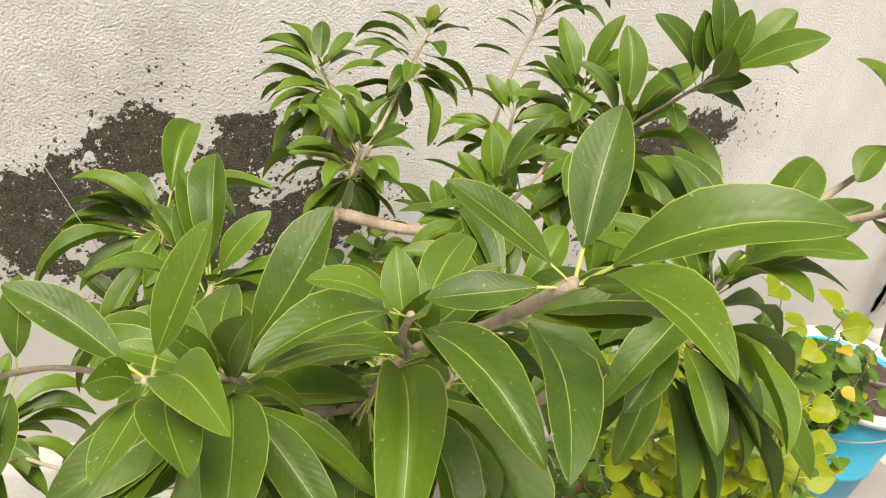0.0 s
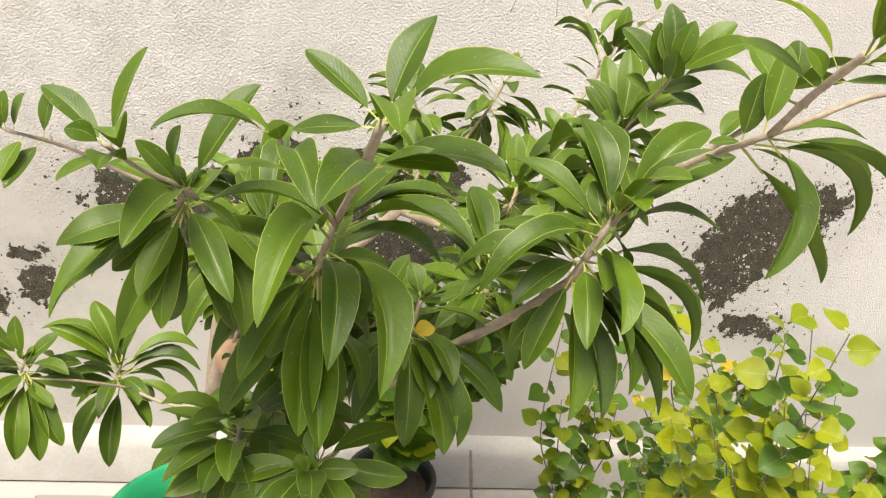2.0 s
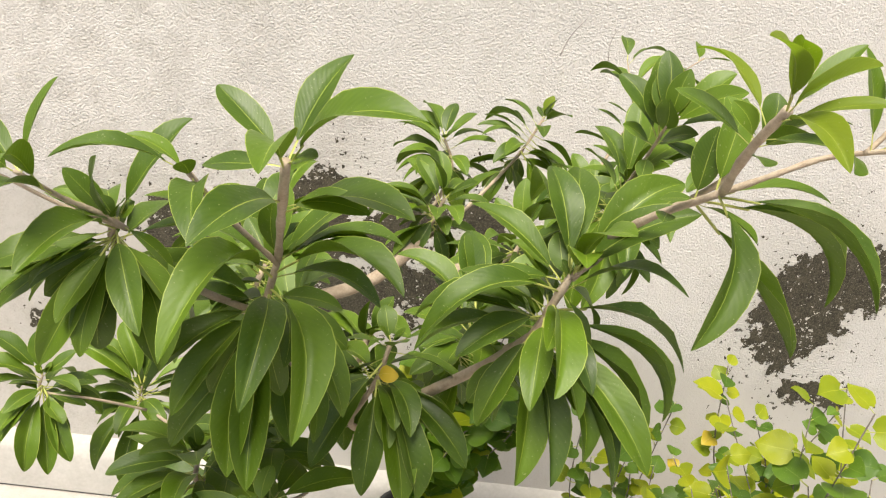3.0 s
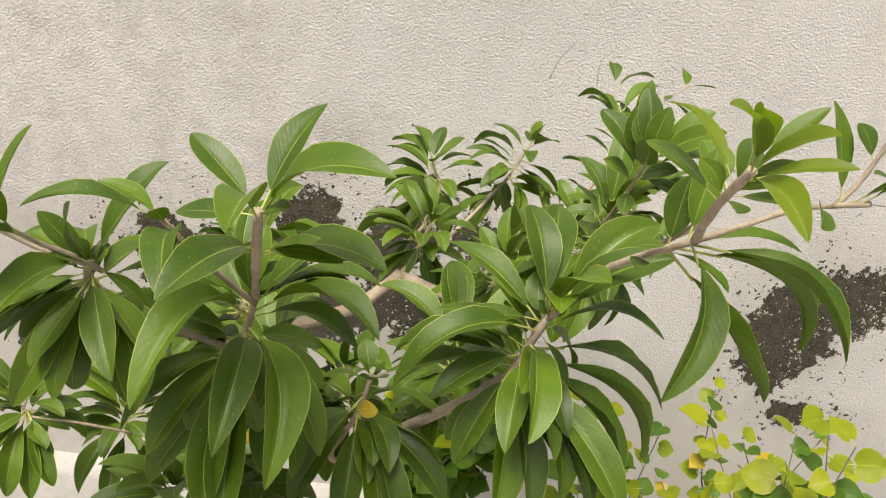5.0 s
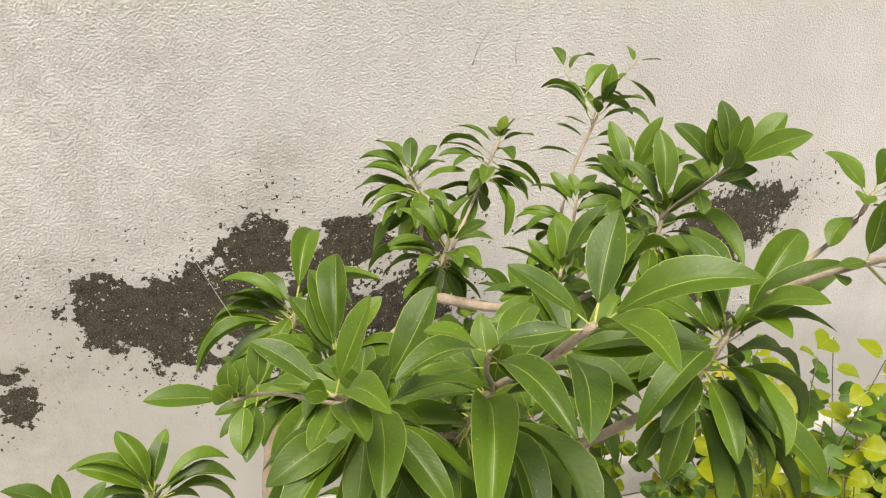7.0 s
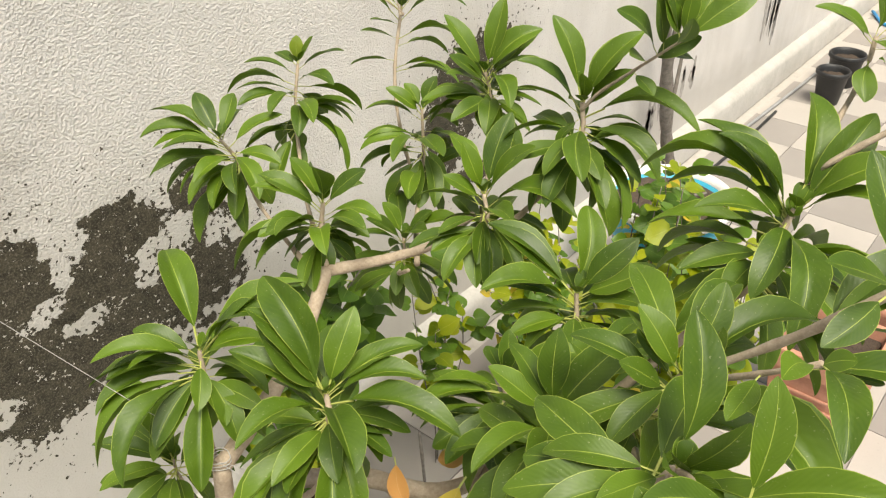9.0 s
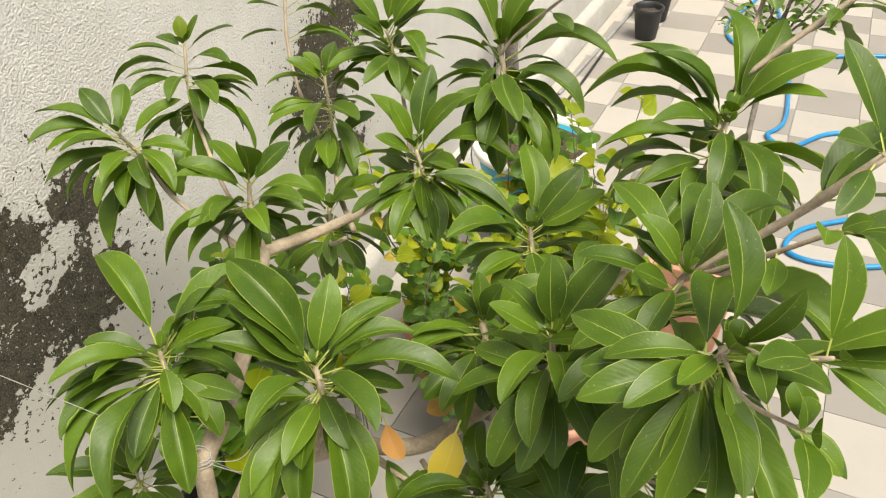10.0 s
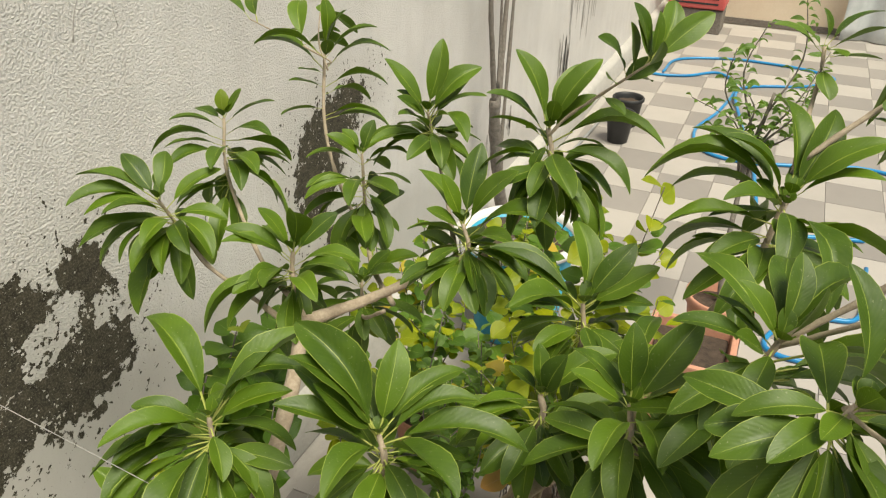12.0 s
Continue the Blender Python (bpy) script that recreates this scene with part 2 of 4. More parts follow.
    pore = maths(nt, "LESS_THAN", cast.outputs["Fac"], 0.37)
    paint = mixed(nt, maths(nt, "MULTIPLY", pore, 0.4), paint, (0.40, 0.37, 0.33))
    cement = ramp(nt, noise_of(nt, at, 38.0, 6.0, 0.7), [(0.30, (0.020, 0.018, 0.012)), (0.72, (0.088, 0.077, 0.054))])
    gritty = noise_of(nt, at, 210.0, 4.0, 0.7)
    cement = mixed(nt, maths(nt, "MULTIPLY_ADD", gritty, 3.2, -1.55, clamp=True), cement, (0.21, 0.19, 0.15))
    cement = mixed(nt, maths(nt, "MULTIPLY_ADD", gritty, -3.2, 1.35, clamp=True), cement, (0.018, 0.016, 0.012))
    chip = maths(nt, "GREATER_THAN", maths(nt, "ADD", noise_of(nt, at, 120.0, 3.0), maths(nt, "MULTIPLY_ADD", noise_of(nt, at, 11.0, 2.0), 0.5, -0.25)), 0.675)
    cement = mixed(nt, maths(nt, "MULTIPLY", chip, 0.85), cement, (0.62, 0.59, 0.54))
    nt.links.new(mixed(nt, patch, paint, cement), b.inputs["Base Color"])
    b.inputs["Roughness"].default_value = 0.9
    b.inputs["Specular IOR Level"].default_value = 0.25
    raw = noise_of(nt, at, 150.0, 5.0, 0.75)
    height = maths(nt, "ADD", maths(nt, "MULTIPLY", grain, maths(nt, "SUBTRACT", 1.0, patch)), maths(nt, "MULTIPLY", patch, maths(nt, "MULTIPLY_ADD", raw, 1.0, -0.95)))
    bump(nt, b, height, 1.0, 0.0044)
    return m


# bare patches of the wall: centre x, centre z, half width, half height, turn
BARE = [
    (-0.19, 0.80, 0.14, 0.10, 25), (0.00, 0.77, 0.17, 0.15, 0), (0.13, 0.93, 0.09, 0.13, 0), (0.10, 0.72, 0.20, 0.13, 0),
    (0.28, 0.80, 0.17, 0.16, 0), (0.37, 0.96, 0.08, 0.07, 0), (0.46, 0.80, 0.17, 0.16, 0), (0.56, 0.93, 0.07, 0.11, 0),
    (0.57, 0.78, 0.07, 0.10, 0), (-0.47, 0.58, 0.05, 0.06, 20), (-0.58, 0.50, 0.045, 0.04, 0), (-0.49, 0.67, 0.045, 0.02, 0),
    (1.59, 0.965, 0.18, 0.095, -10), (1.475, 0.83, 0.125, 0.17, 8), (1.60, 0.58, 0.10, 0.04, 0),
]
# islands of paint left in them
KEPT = [(0.46, 0.88, 0.10, 0.045, -35), (0.015, 0.69, 0.05, 0.04, -30), (0.165, 0.865, 0.045, 0.025, -15), (0.25, 0.80, 0.05, 0.03, 10), (0.22, 0.97, 0.03, 0.09, 0), (0.60, 0.86, 0.03, 0.05, 0)]
# mould on the paint; the broad blobs darken the wall's left side
MOULD_AND_GREY = [(-0.24, 1.16, 0.11, 0.16, 15), (-0.17, 1.06, 0.12, 0.10, 0), (-0.42, 0.93, 0.26, 0.12, 8), (-0.62, 1.02, 0.3, 0.3, 0), (-0.85, 0.85, 0.35, 0.4, 0), (0.18, 1.22, 0.14, 0.08, 0), (-0.40, 0.66, 0.28, 0.10, 0), (0.05, 1.10, 0.2, 0.08, 0), (-0.9, 1.35, 0.5, 0.25, 0), (-0.35, 1.45, 0.45, 0.3, 0), (-0.7, 0.32, 0.6, 0.42, 0)]
PLASTER = wall_material()
STAIN = rough_material("grey_damp_stain", (0.20, 0.19, 0.18), (0.50, 0.47, 0.44), 30.0, 0.95, 0.3, 0.002)


# ---- building kit ----
def mesh_object(name, verts, faces, mats, parent=None, smooth=True, face_mats=None, uvs=None):
    me = bpy.data.meshes.new(name)
    me.from_pydata([tuple(v) for v in verts], [], faces)
    for mt in mats if isinstance(mats, (list, tuple)) else [mats]:
        me.materials.append(mt)
    if face_mats is not None:
        me.polygons.foreach_set("material_index", face_mats)
    if uvs is not None:
        layer = me.uv_layers.new(name="UVMap")
        order = np.zeros(len(me.loops), dtype=np.int32)
        me.loops.foreach_get("vertex_index", order)
        layer.data.foreach_set("uv", np.asarray(uvs, dtype=np.float32)[order].ravel())
    me.polygons.foreach_set("use_smooth", [smooth] * len(me.polygons))
    me.update()
    ob = new(name, me)
    if parent:
        ob.parent = parent
    return ob


def part(name, bm, mat, parent, label="", smooth=False):
    me = bpy.data.meshes.new(name)
    bm.to_mesh(me)
    bm.free()
    me.materials.append(mat)
    me.polygons.foreach_set("use_smooth", [smooth] * len(me.polygons))
    ob = new(name, me)
    if parent:
        ob.parent = parent
    if label:
        ob["label"] = label
    return ob


def thing(name, label, category, at=(0, 0, 0), group="", kind=""):
    ob = new(name)
    ob.location = at
    ob.empty_display_size = 0.05
    return tagged(ob, label, category, group, kind)


def rounded_box(size, at=(0, 0, 0), bevel=0.004, segments=2):
    bm = bmesh.new()
    bmesh.ops.create_cube(bm, size=1.0)
    bmesh.ops.scale(bm, vec=size, verts=bm.verts)
    if bevel:
        bmesh.ops.bevel(bm, geom=bm.edges[:], offset=bevel, segments=segments, affect="EDGES", profile=0.5)
    bmesh.ops.translate(bm, vec=at, verts=bm.verts)
    return bm


def spline(points, steps):
    """Points on a smooth line through the given ones."""
    p = [Vector(q) for q in points]
    p = [2 * p[0] - p[1]] + p + [2 * p[-1] - p[-2]]
    out = []
    for i in range(1, len(p) - 2):
        for k in range(steps):
            t = k / steps
            a, b, c, d = p[i - 1], p[i], p[i + 1], p[i + 2]
            out.append(0.5 * (2 * b + (c - a) * t + (2 * a - 5 * b + 4 * c - d) * t * t + (3 * b - a - 3 * c + d) * t ** 3))
    out.append(p[-2])
    return out


def tube(points, r0, r1, sides=8, steps=5, knots=0.0, seed=0, bend=1.0):
    """Verts and faces of a tapered, closed round bar along the points; knots: unevenness of its girth."""
    line = spline(points, steps) if len(points) > 2 else [Vector(points[0]).lerp(Vector(points[-1]), i / steps) for i in range(steps + 1)]
    rnd = random.Random(seed)
    verts, faces = [], []
    ref = Vector((0.3, 0.2, 1)).normalized()
    n = len(line)
    for i, c in enumerate(line):
        d = (line[min(i + 1, n - 1)] - line[max(i - 1, 0)]).normalized()
        if abs(d.dot(ref)) > 0.95:
            ref = Vector((1, 0.2, 0.1)).normalized()
        u = d.cross(ref).normalized()
        w = d.cross(u)
        r = (r0 + (r1 - r0) * i / (n - 1)) * (1 + knots * (rnd.random() - 0.4))
        for k in range(sides):
            a = 2 * math.pi * k / sides
            rr = r * (1 + knots * 0.4 * (rnd.random() - 0.5))
            verts.append(c + (u * math.cos(a) + w * math.sin(a)) * rr)
    for i in range(n - 1):
        for k in range(sides):
            a, b = i * sides + k, i * sides + (k + 1) % sides
            faces.append((a, b, b + sides, a + sides))
    faces.append(tuple(range(sides - 1, -1, -1)))
    faces.append(tuple((n - 1) * sides + k for k in range(sides)))
    return verts, faces


def bar(name, points, r0, r1, mat, parent=None, sides=8, steps=5, knots=0.0, seed=0):
    v, f = tube(points, r0, r1, sides, steps, knots, seed)
    return mesh_object(name, v, f, mat, parent)


def lathe(profile, sides=40, wobble=0.0, seed=0):
    """Verts and faces of a form turned about z; profile: rows of (radius, height)."""
    rnd = random.Random(seed)
    verts, faces = [], []
    for r, z in profile:
        for k in range(sides):
            a = 2 * math.pi * k / sides
            rr = r * (1 + wobble * (rnd.random() - 0.5))
            verts.append((rr * math.cos(a), rr * math.sin(a), z))
    for i in range(len(profile) - 1):
        for k in range(sides):
            a, b = i * sides + k, i * sides + (k + 1) % sides
            faces.append((a, b, b + sides, a + sides))
    return verts, faces


# ---- leaves ----
def leaf_shape(arch, fold, width, twist, wave, seed):
    """A leaf one long on +y, face up: a thin stalk, then a lance-shaped blade, folded along its rib, that arches over its chord."""
    rnd = random.Random(seed)
    stalk = 0.17
    bend = rnd.uniform(-0.05, 0.05)
    rows = [0.0, 0.03, 0.09, 0.18, 0.30, 0.43, 0.56, 0.69, 0.80, 0.89, 0.95, 0.985, 1.0]
    verts, uvs, faces = [], [], []
    p, q = rnd.uniform(0.72, 0.90), rnd.uniform(0.64, 0.80)
    peak = (p / (p + q)) ** p * (q / (p + q)) ** q

    def centre(y):
        return 4 * arch * y * (1 - y) * (0.78 + 0.46 * y)

    # blade, seven across
    for v in rows:
        y = stalk + (1 - stalk) * v
        half = max(0.003, width * 0.5 * v ** p * (1 - v) ** q / peak)
        for u in (-1, -0.66, -0.3, 0, 0.3, 0.66, 1):
            x = u * half
            tw = twist * (v - 0.3)
            lift = abs(u) ** 0.85 * half * fold + wave * half * math.sin(v * 10 + u * 2 + seed) * abs(u) ** 2
            cx = bend * 4 * v * (1 - v) + 0.02 * math.sin(v * 3 + seed) * v
            verts.append((cx + x * math.cos(tw) - lift * math.sin(tw), y, centre(y) + lift * math.cos(tw) + x * math.sin(tw)))
            uvs.append((0.5 + 0.5 * u, v))
    for i in range(len(rows) - 1):
        for k in range(6):
            a = i * 7 + k
            faces.append((a, a + 1, a + 8, a + 7))
    # stalk, three-sided
    n0 = len(verts)
    for y in (0.0, 0.07, stalk + 0.03):
        for k in range(3):
            a = 2 * math.pi * k / 3 + 0.5
            verts.append((0.013 * math.cos(a), y, centre(y) - 0.006 + 0.013 * math.sin(a)))
            uvs.append((0.5, 0.0))
    for i in range(2):
        for k in range(3):
            a, b = n0 + i * 3 + k, n0 + i * 3 + (k + 1) % 3
            faces.append((a, b, b + 3, a + 3))
    return verts, faces, uvs, [0] * ((len(rows) - 1) * 6) + [1] * 6


LEAF_SOURCE = {}


def leaf_mesh(shape, mats, name="leaf"):
    verts, faces, uvs, slots = shape
    me = bpy.data.meshes.new(name)
    LEAF_SOURCE[me.name] = (shape, mats)
    me.from_pydata(verts, [], faces)
    for mt in mats:
        me.materials.append(mt)
    me.polygons.foreach_set("material_index", slots)
    layer = me.uv_layers.new(name="UVMap")
    order = np.zeros(len(me.loops), dtype=np.int32)
    me.loops.foreach_get("vertex_index", order)
    layer.data.foreach_set("uv", np.asarray(uvs, dtype=np.float32)[order].ravel())
    me.polygons.foreach_set("use_smooth", [True] * len(me.polygons))
    return me


# five arches, from nearly straight to strongly bent, three leaves of each
ARCHES = (0.06, 0.12, 0.18, 0.25, 0.33)
SHAPES = []
for k in range(15):
    r = random.Random(k + 3)
    SHAPES.append(leaf_shape(ARCHES[k % 5] + 0.02 * r.random(), r.uniform(0.4, 0.85), r.uniform(0.31, 0.36), r.uniform(-0.5, 0.5), r.uniform(0.05, 0.16), k))
LEAF_MESHES = [leaf_mesh(s, (LEAF, PETIOLE)) for s in SHAPES]
YOUNG_MESHES = [leaf_mesh(s, (LEAF_YOUNG, PETIOLE)) for s in SHAPES[:5]]


def leaf_pose(base, chord, axis, roll=0.0, broad=1.0):
    d = chord.normalized()
    n = axis - axis.dot(d) * d
    if n.length < 0.05:
        n = Vector((0, -1, 0.3)) - Vector((0, -1, 0.3)).dot(d) * d
    n.normalize()
    n = (n * math.cos(roll) + d.cross(n) * math.sin(roll)).normalized()
    x = d.cross(n)
    size, wide = chord.length, (0.042 + 0.48 * chord.length) * broad
    rise = min(0.88, max(0.48, 0.48 + 7.0 * (size - 0.095)))
    m = Matrix((x * wide, d * size, n * size * rise)).transposed().to_4x4()
    m.translation = base
    return m


class Foliage:
    """Many leaves gathered in one mesh."""

    def __init__(self):
        self.verts, self.faces, self.uvs, self.slots = [], [], [], []

    def add(self, shape, m):
        n = len(self.verts)
        verts, faces, uvs, slots = shape
        self.verts += [m @ Vector(v) for v in verts]
        self.faces += [tuple(i + n for i in f) for f in faces]
        self.uvs += uvs
        self.slots += slots

    def make(self, name, mats, parent, label=""):
        ob = mesh_object(name, self.verts, self.faces, mats, parent, True, self.slots, self.uvs)
        ob["kind"] = "stuff"
        if label:
            ob["label"] = label
        return ob


# ---- the setting ----
WALL_Y, FLOOR_Z = 2.005, -0.042
WEST, EAST, SOUTH = -4.0, 8.15, -3.4
ground = part("ground", rounded_box((400, 400, 0.2), (0, 0, -0.22), 0), GROUT, None)
tagged(ground, "grey ground far below the terrace edge", "ground", kind="structure")
floor = part("floor", rounded_box((EAST - WEST + 0.6, WALL_Y - SOUTH + 0.3, 0.05), ((EAST + WEST) / 2, (WALL_Y + SOUTH) / 2, FLOOR_Z - 0.033), 0), GROUT, None)
tagged(floor, "terrace floor of pale and grey chequered tiles", "floor", kind="structure")
wall_north = part("wall_north", rounded_box((EAST - WEST + 0.5, 0.23, 3.4), ((EAST + WEST) / 2, WALL_Y + 0.115, 1.63), 0), PLASTER, None)
tagged(wall_north, "white roughcast wall with peeled dark cement patches", "wall", kind="structure")
wall_east = part("wall_east", rounded_box((0.23, WALL_Y - SOUTH, 3.0), (EAST + 0.115, (WALL_Y + SOUTH) / 2 - 0.01, 1.44), 0.004), CREAM, None)
tagged(wall_east, "cream painted end wall of the terrace", "wall", kind="structure")
wall_south = part("wall_south", rounded_box((EAST - WEST, 0.15, 0.9), ((EAST + WEST) / 2, SOUTH - 0.085, 0.38), 0.004), CREAM, None)
tagged(wall_south, "plain cream parapet", "parapet", kind="structure")
wall_west = part("wall_west", rounded_box((0.15, WALL_Y - SOUTH, 0.9), (WEST - 0.085, (WALL_Y + SOUTH) / 2, 0.38), 0.004), CREAM, None)
tagged(wall_west, "plain cream parapet", "parapet", kind="structure")
# skirting: a rounded cement fillet along the wall's foot
prof = [(WALL_Y + 0.002, 0.158), (WALL_Y - 0.020, 0.155), (WALL_Y - 0.046, 0.140), (WALL_Y - 0.058, 0.118), (WALL_Y - 0.066, 0.0)]
prof = [(y, z + FLOOR_Z) for y, z in prof]
sv, sf = [], []
xs = [WEST + 0.02 + (EAST - WEST - 0.04) * i / 160 for i in range(161)]
for i, x in enumerate(xs):
    for j, (y, z) in enumerate(prof):
        w = noise.noise(Vector((x * 4, j * 3.1, 0.3))) * 0.004
        sv.append((x, y + w * (0 < j < 4), z + w * (0 < j < 4)))
for i in range(160):
    for j in range(4):
        a = i * 5 + j
        sf.append((a, a + 1, a + 6, a + 5))
trim = mesh_object("trim", sv, sf, SKIRT)
tagged(trim, "whitewashed cement skirting along the wall's foot", "skirting", kind="structure")

# thin dark crack scratches in the wall's plaster
for name, a, b, r in (("scratch", (0.655, 1.425), (0.700, 1.520), 0.0022), ("scratch", (0.772, 1.43), (0.778, 1.51), 0.0015)):
    s = bar(name, [(a[0], WALL_Y + 0.0006, a[1]), ((a[0] + b[0]) / 2 - 0.008, WALL_Y + 0.0006, (a[1] + b[1]) / 2), (b[0], WALL_Y + 0.0006, b[1])], r, r * 0.5, STAIN, wall_north, 5, 4)

# damp runs further along the wall
rnd = random.Random(5)
for cx, cz, w, h, n in ((4.30, 0.40, 0.12, 0.5, 15), (4.75, 0.85, 0.42, 0.75, 30), (3.25, 0.36, 0.12, 0.25, 9), (2.95, 0.30, 0.10, 0.30, 6)):
    for i in range(n):
        x = cx + rnd.uniform(-w, w)
        top = cz + h * rnd.uniform(0.1, 0.5)
        low = top - h * rnd.uniform(0.2, 0.7)
        wide = rnd.uniform(0.006, 0.026)
        pts = []
        for k in range(9):
            t = k / 8
            ww = wide * (math.sin(math.pi * min(1, t * 0.8 + 0.12)) ** 0.6) * rnd.uniform(0.5, 1.2)
            pts.append((ww, top + (low - top) * t))
        v = [(x - a, WALL_Y - 0.0012, z) for a, z in pts] + [(x + a * 0.8, WALL_Y - 0.0012, z) for a, z in pts]
        mesh_object("damp_stain", v, [(k, k + 1, k + 10, k + 9) for k in range(8)], STAIN, wall_north)

# ---- the sapodilla in its tub ----
tree = thing("sapodilla_tree", "leafy potted sapodilla with glossy drooping leaves and pale trunk", "tree", (0.05, 1.25, 0.44))
ORIGIN = Vector(tree.location)
filler = Foliage()
seeds = [0]


def local(p):
    return Vector(p) - ORIGIN


def limb(points, r0, r1, name="limb"):
    seeds[0] += 1
    return bar(name, [local(p) for p in points], r0, r1, BARK, tree, 12, 6, 0.12, seeds[0])


def shoot(way, r0, r1, leaves, fill=7, young=0, broad=1.0):
    """A shoot with its rosette. way: its line, of which the last two points bear the leaves; leaves: how far up these
    (in hundredths) a leaf sits, where its tip lies from there, in millimetres, and how broad a curled one is."""
    seeds[0] += 1
    rnd = random.Random(seeds[0])
    r0, r1 = r0 * 0.62, r1 * 0.62
    ob = bar("shoot", [local(p) for p in way], r0, r1, TWIG, tree, 8, 6, 0.35, seeds[0])
    low, top = local(way[-2]), local(way[-1])
    stem = top - low
    axis = (stem.normalized() * 0.6 + Vector((0, 0, 0.7))).normalized()
    open_side = (axis + Vector((-0.25, -0.35, 0.1))).normalized()
    for i, (h, dx, dy, dz, *slim) in enumerate(leaves):
        chord = Vector((dx, dy, dz)) / 1000
        base = low + stem * (h / 100)
        flat = Vector((chord.x, chord.y, 0))
        base += (flat.normalized() if flat.length > 0.005 else Vector((0, 0, 0))) * r1 * 0.6
        hang = chord.normalized().z
        bent = (1, 1, 2) if hang > 0.75 else (1, 2, 3) if hang > 0.45 else (2, 3, 4) if hang > -0.3 else (1, 2, 3, 3) if hang > -0.65 else (0, 1, 2)
        if chord.length < 0.075:
            bent = (0, 1, 2)
        pick = rnd.choice(bent) + 5 * rnd.randrange(3)
        meshes = YOUNG_MESHES if i < young else LEAF_MESHES
        leaf = new("leaf", meshes[pick % len(meshes)])
        leaf.parent = ob
        wide = broad * (slim[0] if slim else 1.12 if hang > 0.5 else 1.0)
        leaf.matrix_basis = leaf_pose(base, chord, open_side if hang > 0.5 else axis, rnd.uniform(-0.3, 0.3), wide)
    # small stipules and older leaves below, half hidden
    for i in range(int(fill * 2.2)):
        a = i * 2.4 + rnd.random()
        e = rnd.uniform(-1.25, 0.15)
        size = rnd.uniform(0.075, 0.115)
        chord = Vector((math.cos(a) * math.cos(e), math.sin(a) * math.cos(e), math.sin(e))) * size
        filler.add(rnd.choice(SHAPES), leaf_pose(low + stem * rnd.uniform(-0.3, 0.4), chord, axis, rnd.uniform(-0.5, 0.5)))
    for i in range(3 if fill else 0):
        a = i * 2.5 + rnd.random()
        chord = Vector((math.cos(a) * 0.5, math.sin(a) * 0.5, rnd.uniform(0.5, 1.1))).normalized() * rnd.uniform(0.018, 0.032)
        filler.add(SHAPES[i % 4], leaf_pose(top, chord, axis))
    return ob


limb([(0.05, 1.25, 0.42), (0.048, 1.24, 0.62), (0.058, 1.242, 0.90), (0.070, 1.239, 1.065)], 0.0145, 0.0125, "trunk")
limb([(0.070, 1.239, 1.06), (0.167, 1.266, 1.078), (0.278, 1.303, 1.112), (0.352, 1.324, 1.181)], 0.0125, 0.0105)
limb([(0.352, 1.324, 1.176), (0.425, 1.288, 1.170), (0.454, 1.264, 1.176), (0.480, 1.217, 1.203), (0.490, 1.155, 1.272)], 0.0095, 0.0055)
limb([(0.052, 1.238, 0.82), (0.096, 1.199, 1.008), (0.176, 1.112, 1.038), (0.243, 1.021, 1.014), (0.29, 0.932, 1.093)], 0.0135, 0.0105)
limb([(0.29, 0.932, 1.083), (0.345, 0.86, 1.19), (0.415, 0.79, 1.30), (0.447, 0.752, 1.364)], 0.0072, 0.0045)
limb([(0.29, 0.932, 1.088), (0.255, 0.85, 1.19), (0.215, 0.79, 1.28), (0.190, 0.752, 1.352)], 0.007, 0.0045)
shoot([(0.36, 1.33, 1.19), (0.43, 1.447, 1.205), (0.531, 1.577, 1.286), (0.574, 1.606, 1.366)], 0.007, 0.004, [
    (100, 12, 8, 45), (100, 15, -28, 50), (90, 40, -76, 38), (60, 80, -72, -54), (80, -67, 53, 29), (95, 6, 64, 9), (70, 3, -91, 14),
    (60, -86, 82, -9), (50, -90, 46, 21), (40, -98, 33, 10), (40, 60, -72, -54), (40, -93, -46, 14), (20, 12, -102, -95), (10, 7, 26, -70),
    (30, -47, -95, 6), (50, 82, 22, -78)
],  young=1, fill=7)
shoot([(0.34, 1.32, 1.16), (0.35, 1.40, 1.19), (0.39, 1.52, 1.20), (0.411, 1.59, 1.247), (0.388, 1.597, 1.297)], 0.007, 0.004, [
    (100, -48, 105, 39), (80, -86, 100, 14), (0, -88, 21, -125), (60, -92, 67, 16), (50, -106, 19, 40), (100, 17, 72, 56),
    (100, 58, 24, 53), (30, -113, 79, -21), (20, -102, 57, -43), (20, -102, -31, 9), (10, -67, -83, -5), (60, 84, -46, 43),
    (40, 33, -84, -7), (0, -42, -48, -104), (90, 83, 49, 12), (10, -11, 58, -74)
],  fill=8)
shoot([(0.352, 1.324, 1.18), (0.377, 1.355, 1.224), (0.39, 1.36, 1.264)], 0.008, 0.005, [
    (100, -51, -44, 97), (90, 44, -50, 57), (90, -18, 38, 74), (70, -47, 76, 56), (60, -70, 65, 54), (10, -113, 73, -49),
    (10, -91, 52, -51), (30, -103, 0, 30), (30, -104, -28, 40), (50, 30, -94, 15), (30, -7, -100, 29), (80, 84, -3, 4), (0, -64, -80, 23),
    (90, 45, 77, 7)
],  fill=9)
